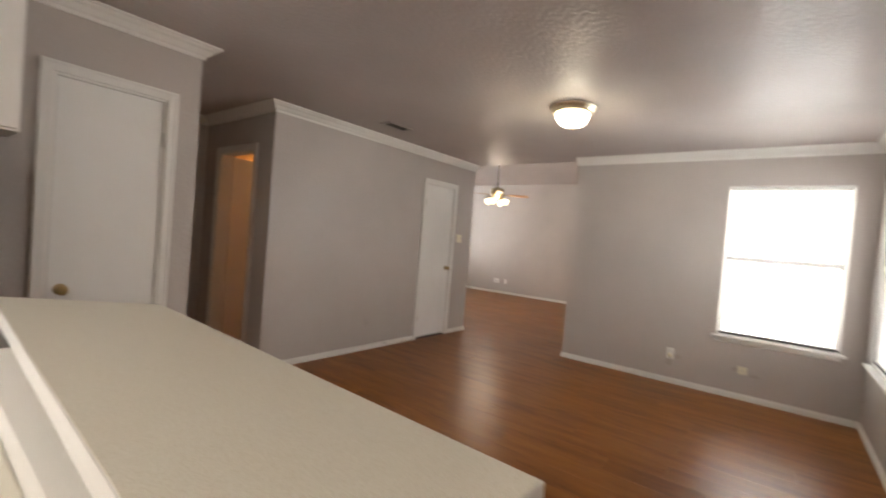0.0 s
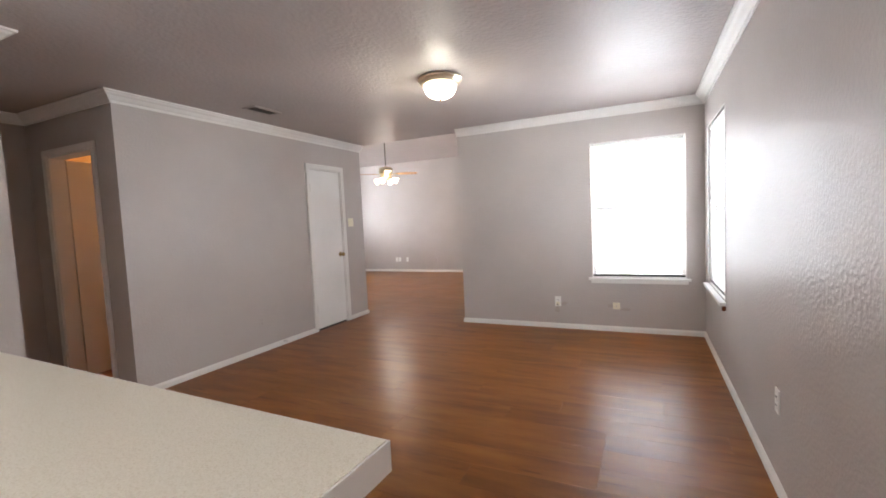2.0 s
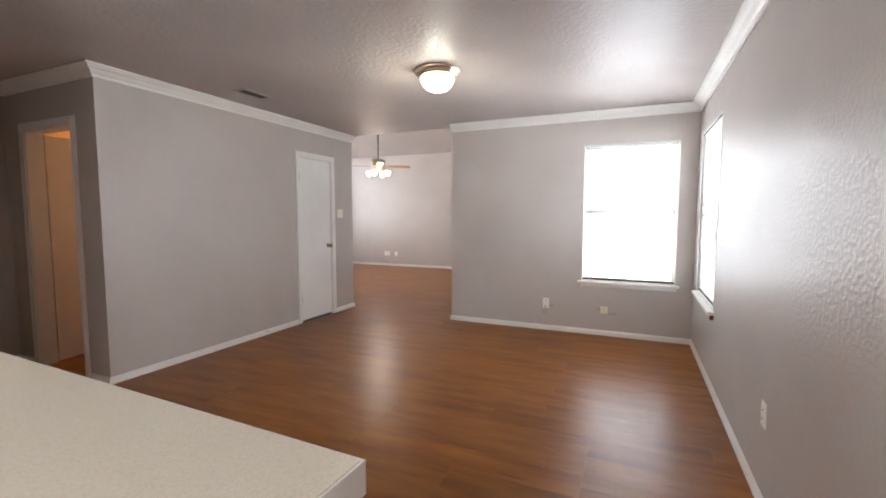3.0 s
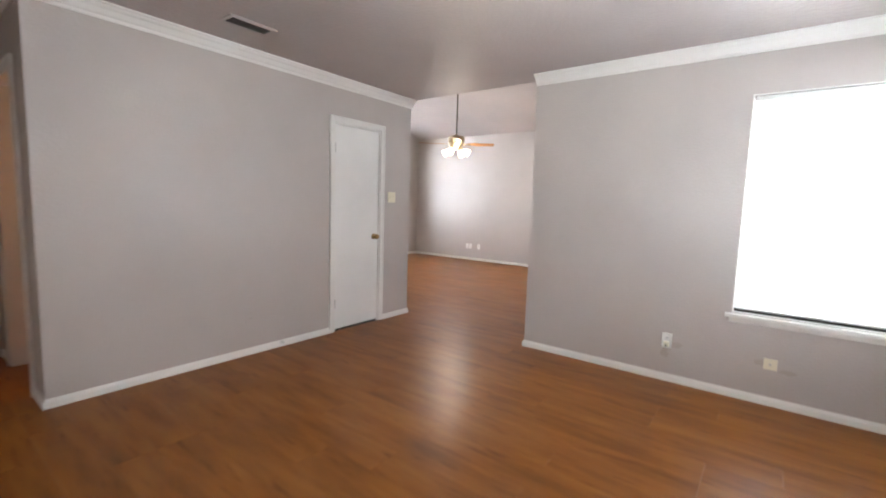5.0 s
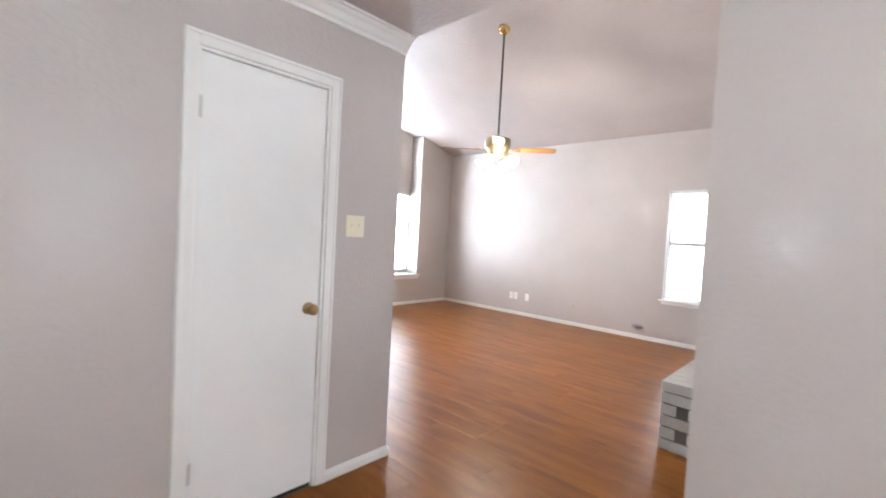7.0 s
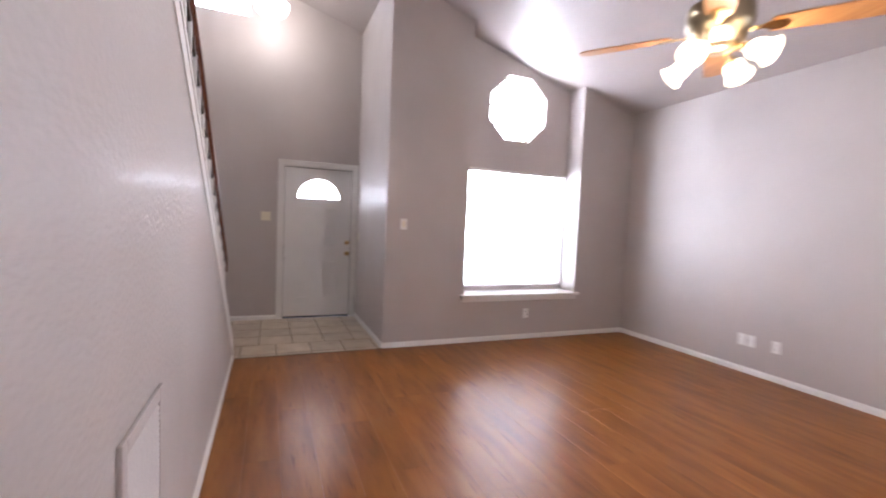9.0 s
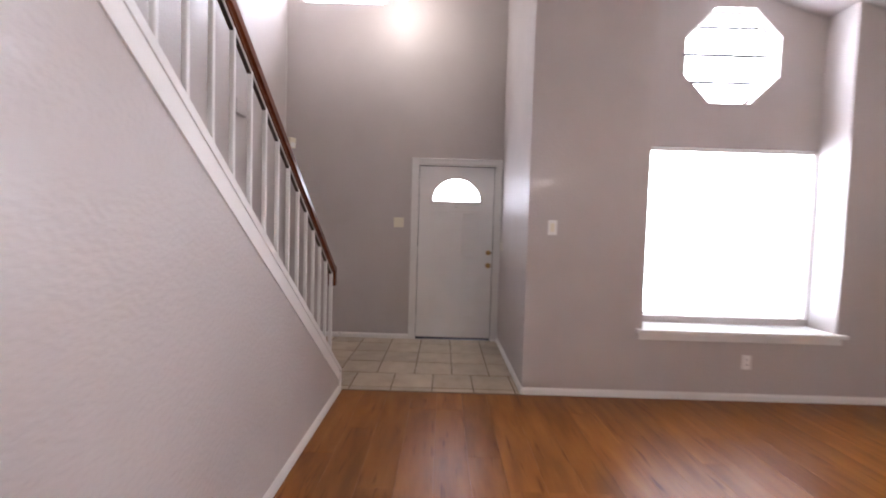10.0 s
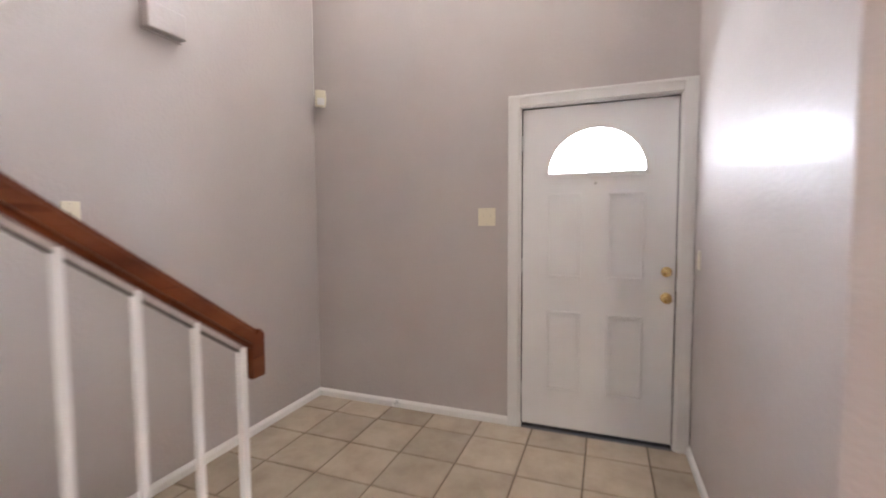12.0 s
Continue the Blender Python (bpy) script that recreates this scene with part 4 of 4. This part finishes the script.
# entry: motion sensor, chime box, pendant
ms = thing("motion_sensor", (-9.25, 4.6, 2.2), "small ivory alarm sensor in the corner", "sensor")
bm = boxes((-0.036, 0.036, -0.036, 0.014, -0.062, 0.055), bevel=0.006)
bmesh.ops.transform(bm, matrix=pose(XD + 0.042, YB + 0.085, 2.235, 8, 0, 135), verts=bm.verts)
part("body", bm, PLATE, ms)
bm = boxes((-0.026, 0.026, -0.040, -0.0362, -0.05, 0.0), bevel=0.001)
bmesh.ops.transform(bm, matrix=pose(XD + 0.042, YB + 0.085, 2.235, 8, 0, 135), verts=bm.verts)
part("lens", bm, WPLATE, ms)
part("bracket", boxes((XD, XD + 0.05, YB + 0.05, YB + 0.11, 2.21, 2.26)), PLATE, ms)
part("cable", boxes((XD + 0.001, XD + 0.004, YB + 0.001, YB + 0.004, 2.27, 3.9)), WPLATE, ms, "thin white cable up the corner")
cb = thing("door_chime", (-8.2, YB, 2.32), "greige painted door chime box high on stairwell wall", "chime")
part("cover", boxes((-8.275, -8.075, YB, YB + 0.055, 2.245, 2.37), bevel=0.008), WALL, cb)
part("base", boxes((-8.28, -8.07, YB, YB + 0.012, 2.238, 2.377), bevel=0.003), WALL, cb)
PX, PY = -8.9, 5.83
pl = thing("pendant_lamp", (PX, PY, vault(PY)), "lit white glass bowl hanging in the entry", "lamp")
bm = bmesh.new()
lathe(bm, [(0.06, vault(PY) + 0.02), (0.06, vault(PY) - 0.03), (0.012, vault(PY) - 0.05), (0.012, 3.92), (0.05, 3.90), (0.06, 3.87)], 20, Matrix.Translation((PX, PY, 0)))
smooth(part("stem", bm, BRASS, pl))
bm = bmesh.new()
lathe(bm, [(0.16, 3.87), (0.19, 3.84), (0.19, 3.80), (0.165, 3.74), (0.10, 3.69), (0.02, 3.67)], 32, Matrix.Translation((PX, PY, 0)))
g = smooth(part("glass_bowl", bm, SHADE_ENTRY, pl, "glowing white glass bowl"))
g.visible_shadow = False

# ---- hearth ----
he = thing("fireplace_hearth", (-2.4, 7.7, 0), "raised hearth of whitewashed bricks", "hearth")
part("core", boxes((-2.66, XF - 0.001, 6.96, 8.40, 0, 0.385)), MORTAR, he)
me = boxes((0, 0.195, 0, 0.095, 0, 0.066), bevel=0.004)
first = part("brick", me, BRICK, he)
placed = 0
spots = []
for c in range(5):
    z = 0.004 + c * 0.077
    for j in range(8):
        spots.append((-2.672, 6.955 + j * 0.205 - (0.1 if c % 2 else 0) + 0.0, z, 90))
    for j in range(2):
        spots.append((-2.665 + j * 0.205 + (0.1 if c % 2 else 0), 6.945, z, 0))
for j in range(14):
    for x in (-2.672, -2.472, -2.352):
        spots.append((x, 6.95 + j * 0.103, 0.386, 0))
for x, y, z, a in spots:
    o = first if placed == 0 else first.copy()
    if placed:
        scene.collection.objects.link(o)
    placed += 1
    if a == 90:
        y = min(max(y, 6.95), 8.205)
        o.matrix_basis = pose(x + 0.095, y, z, 0, 0, 90)
    else:
        o.matrix_basis = pose(min(x + (0.0 if z > 0.38 else 0.06), XF - 0.2), y, z)
    o.matrix_parent_inverse = he.matrix_basis.inverted()

# ---- floors ----
fl = tagged(part("floor", boxes((XV + 0.02, XF - 0.001, YS, YW, -0.0119, -0.004), (XK, XR, YP, YS, -0.0119, -0.004), (XP, XR, -2.6, YP, -0.0119, -0.004), (XK - 0.12, XL - 0.13, YH, 4.11, -0.0119, -0.0045)), MORTAR), "honey-brown glossy laminate plank floor", "floor", "", "structure")
rng = random.Random(4)
PW, PL = 0.192, 1.28
meshes = {}


def plank_mesh(length, width):
    key = (round(length, 3), round(width, 3))
    if key not in meshes:
        bm = bmesh.new()
        e = 0.0007
        lo = [bm.verts.new(v) for v in ((0, 0, -0.004), (length, 0, -0.004), (length, width, -0.004), (0, width, -0.004))]
        mid = [bm.verts.new(v) for v in ((0, 0, -0.0008), (length, 0, -0.0008), (length, width, -0.0008), (0, width, -0.0008))]
        hi = [bm.verts.new(v) for v in ((e, e, 0), (length - e, e, 0), (length - e, width - e, 0), (e, width - e, 0))]
        for a, b in ((lo, mid), (mid, hi)):
            for i in range(4):
                bm.faces.new((a[i], a[(i + 1) % 4], b[(i + 1) % 4], b[i]))
        bm.faces.new(hi)
        m = bpy.data.meshes.new("plank")
        bmesh.ops.recalc_face_normals(bm, faces=bm.faces)
        bm.to_mesh(m)
        bm.free()
        m.materials.append(LAMINATE)
        meshes[key] = m
    return meshes[key]


def planks(x0, x1, y0, y1):
    y = y0
    while y < y1 - 0.01:
        w = min(PW, y1 - y)
        x = x0 - rng.choice((0, 0.32, 0.64, 0.96))
        while x < x1 - 0.01:
            a, b = max(x, x0), min(x + PL, x1)
            if b - a > 0.02:
                o = new("plank", plank_mesh(b - a - 0.0002, w - 0.0002))
                o.parent = fl
                o.location = (a, y, 0)
            x += PL
        y += PW


planks(XV + 0.02, XF - 0.001, YS, YW)
planks(XL + 0.0, XR, YP, YS)
planks(XP, XR, -2.6, YP)
planks(XK - 0.10, XL, YP, YP + 5 * PW)
planks(XK - 0.10, XL - 0.13, YP + 5 * PW, 4.11)

tf = tagged(part("tile_floor", boxes((XD, -7.71, YB, YA, -0.0119, -0.0035)), GROUT), "beige ceramic tiles with dark grout in the entry", "floor", "", "structure")
TS = 0.335
tiles = {}
def tile_mesh(a, b):
    key = (round(a, 3), round(b, 3))
    if key not in tiles:
        bm = boxes((0, a, 0, b, -0.008, 0), bevel=0.003)
        m = bpy.data.meshes.new("tile")
        bm.to_mesh(m)
        bm.free()
        m.materials.append(TILE)
        tiles[key] = m
    return tiles[key]
x_edges = [-7.71]
while x_edges[-1] > XD + 0.02:
    x_edges.append(max(XD, x_edges[-1] - TS) if len(x_edges) > 1 else -7.80)
for r, (xb, xa) in enumerate(zip(x_edges, x_edges[1:])):
    y = 6.435 - 7 * TS - (TS / 2 if r in (0, 1) else 0)
    while y < YA - 0.01:
        a, b = max(y, YB), min(y + TS, YA)
        if b - a > 0.02:
            o = new("tile", tile_mesh(xb - xa - 0.010, b - a - 0.010))
            o.parent = tf
            o.location = (xa + 0.005, a + 0.005, 0.0015 * rng.random())
        y += TS
structure("floor_transition", boxes((-7.715, -7.700, YS, YA, -0.002, 0.004), bevel=0.0015), GROUT, "thin strip between tile and laminate", "trim")
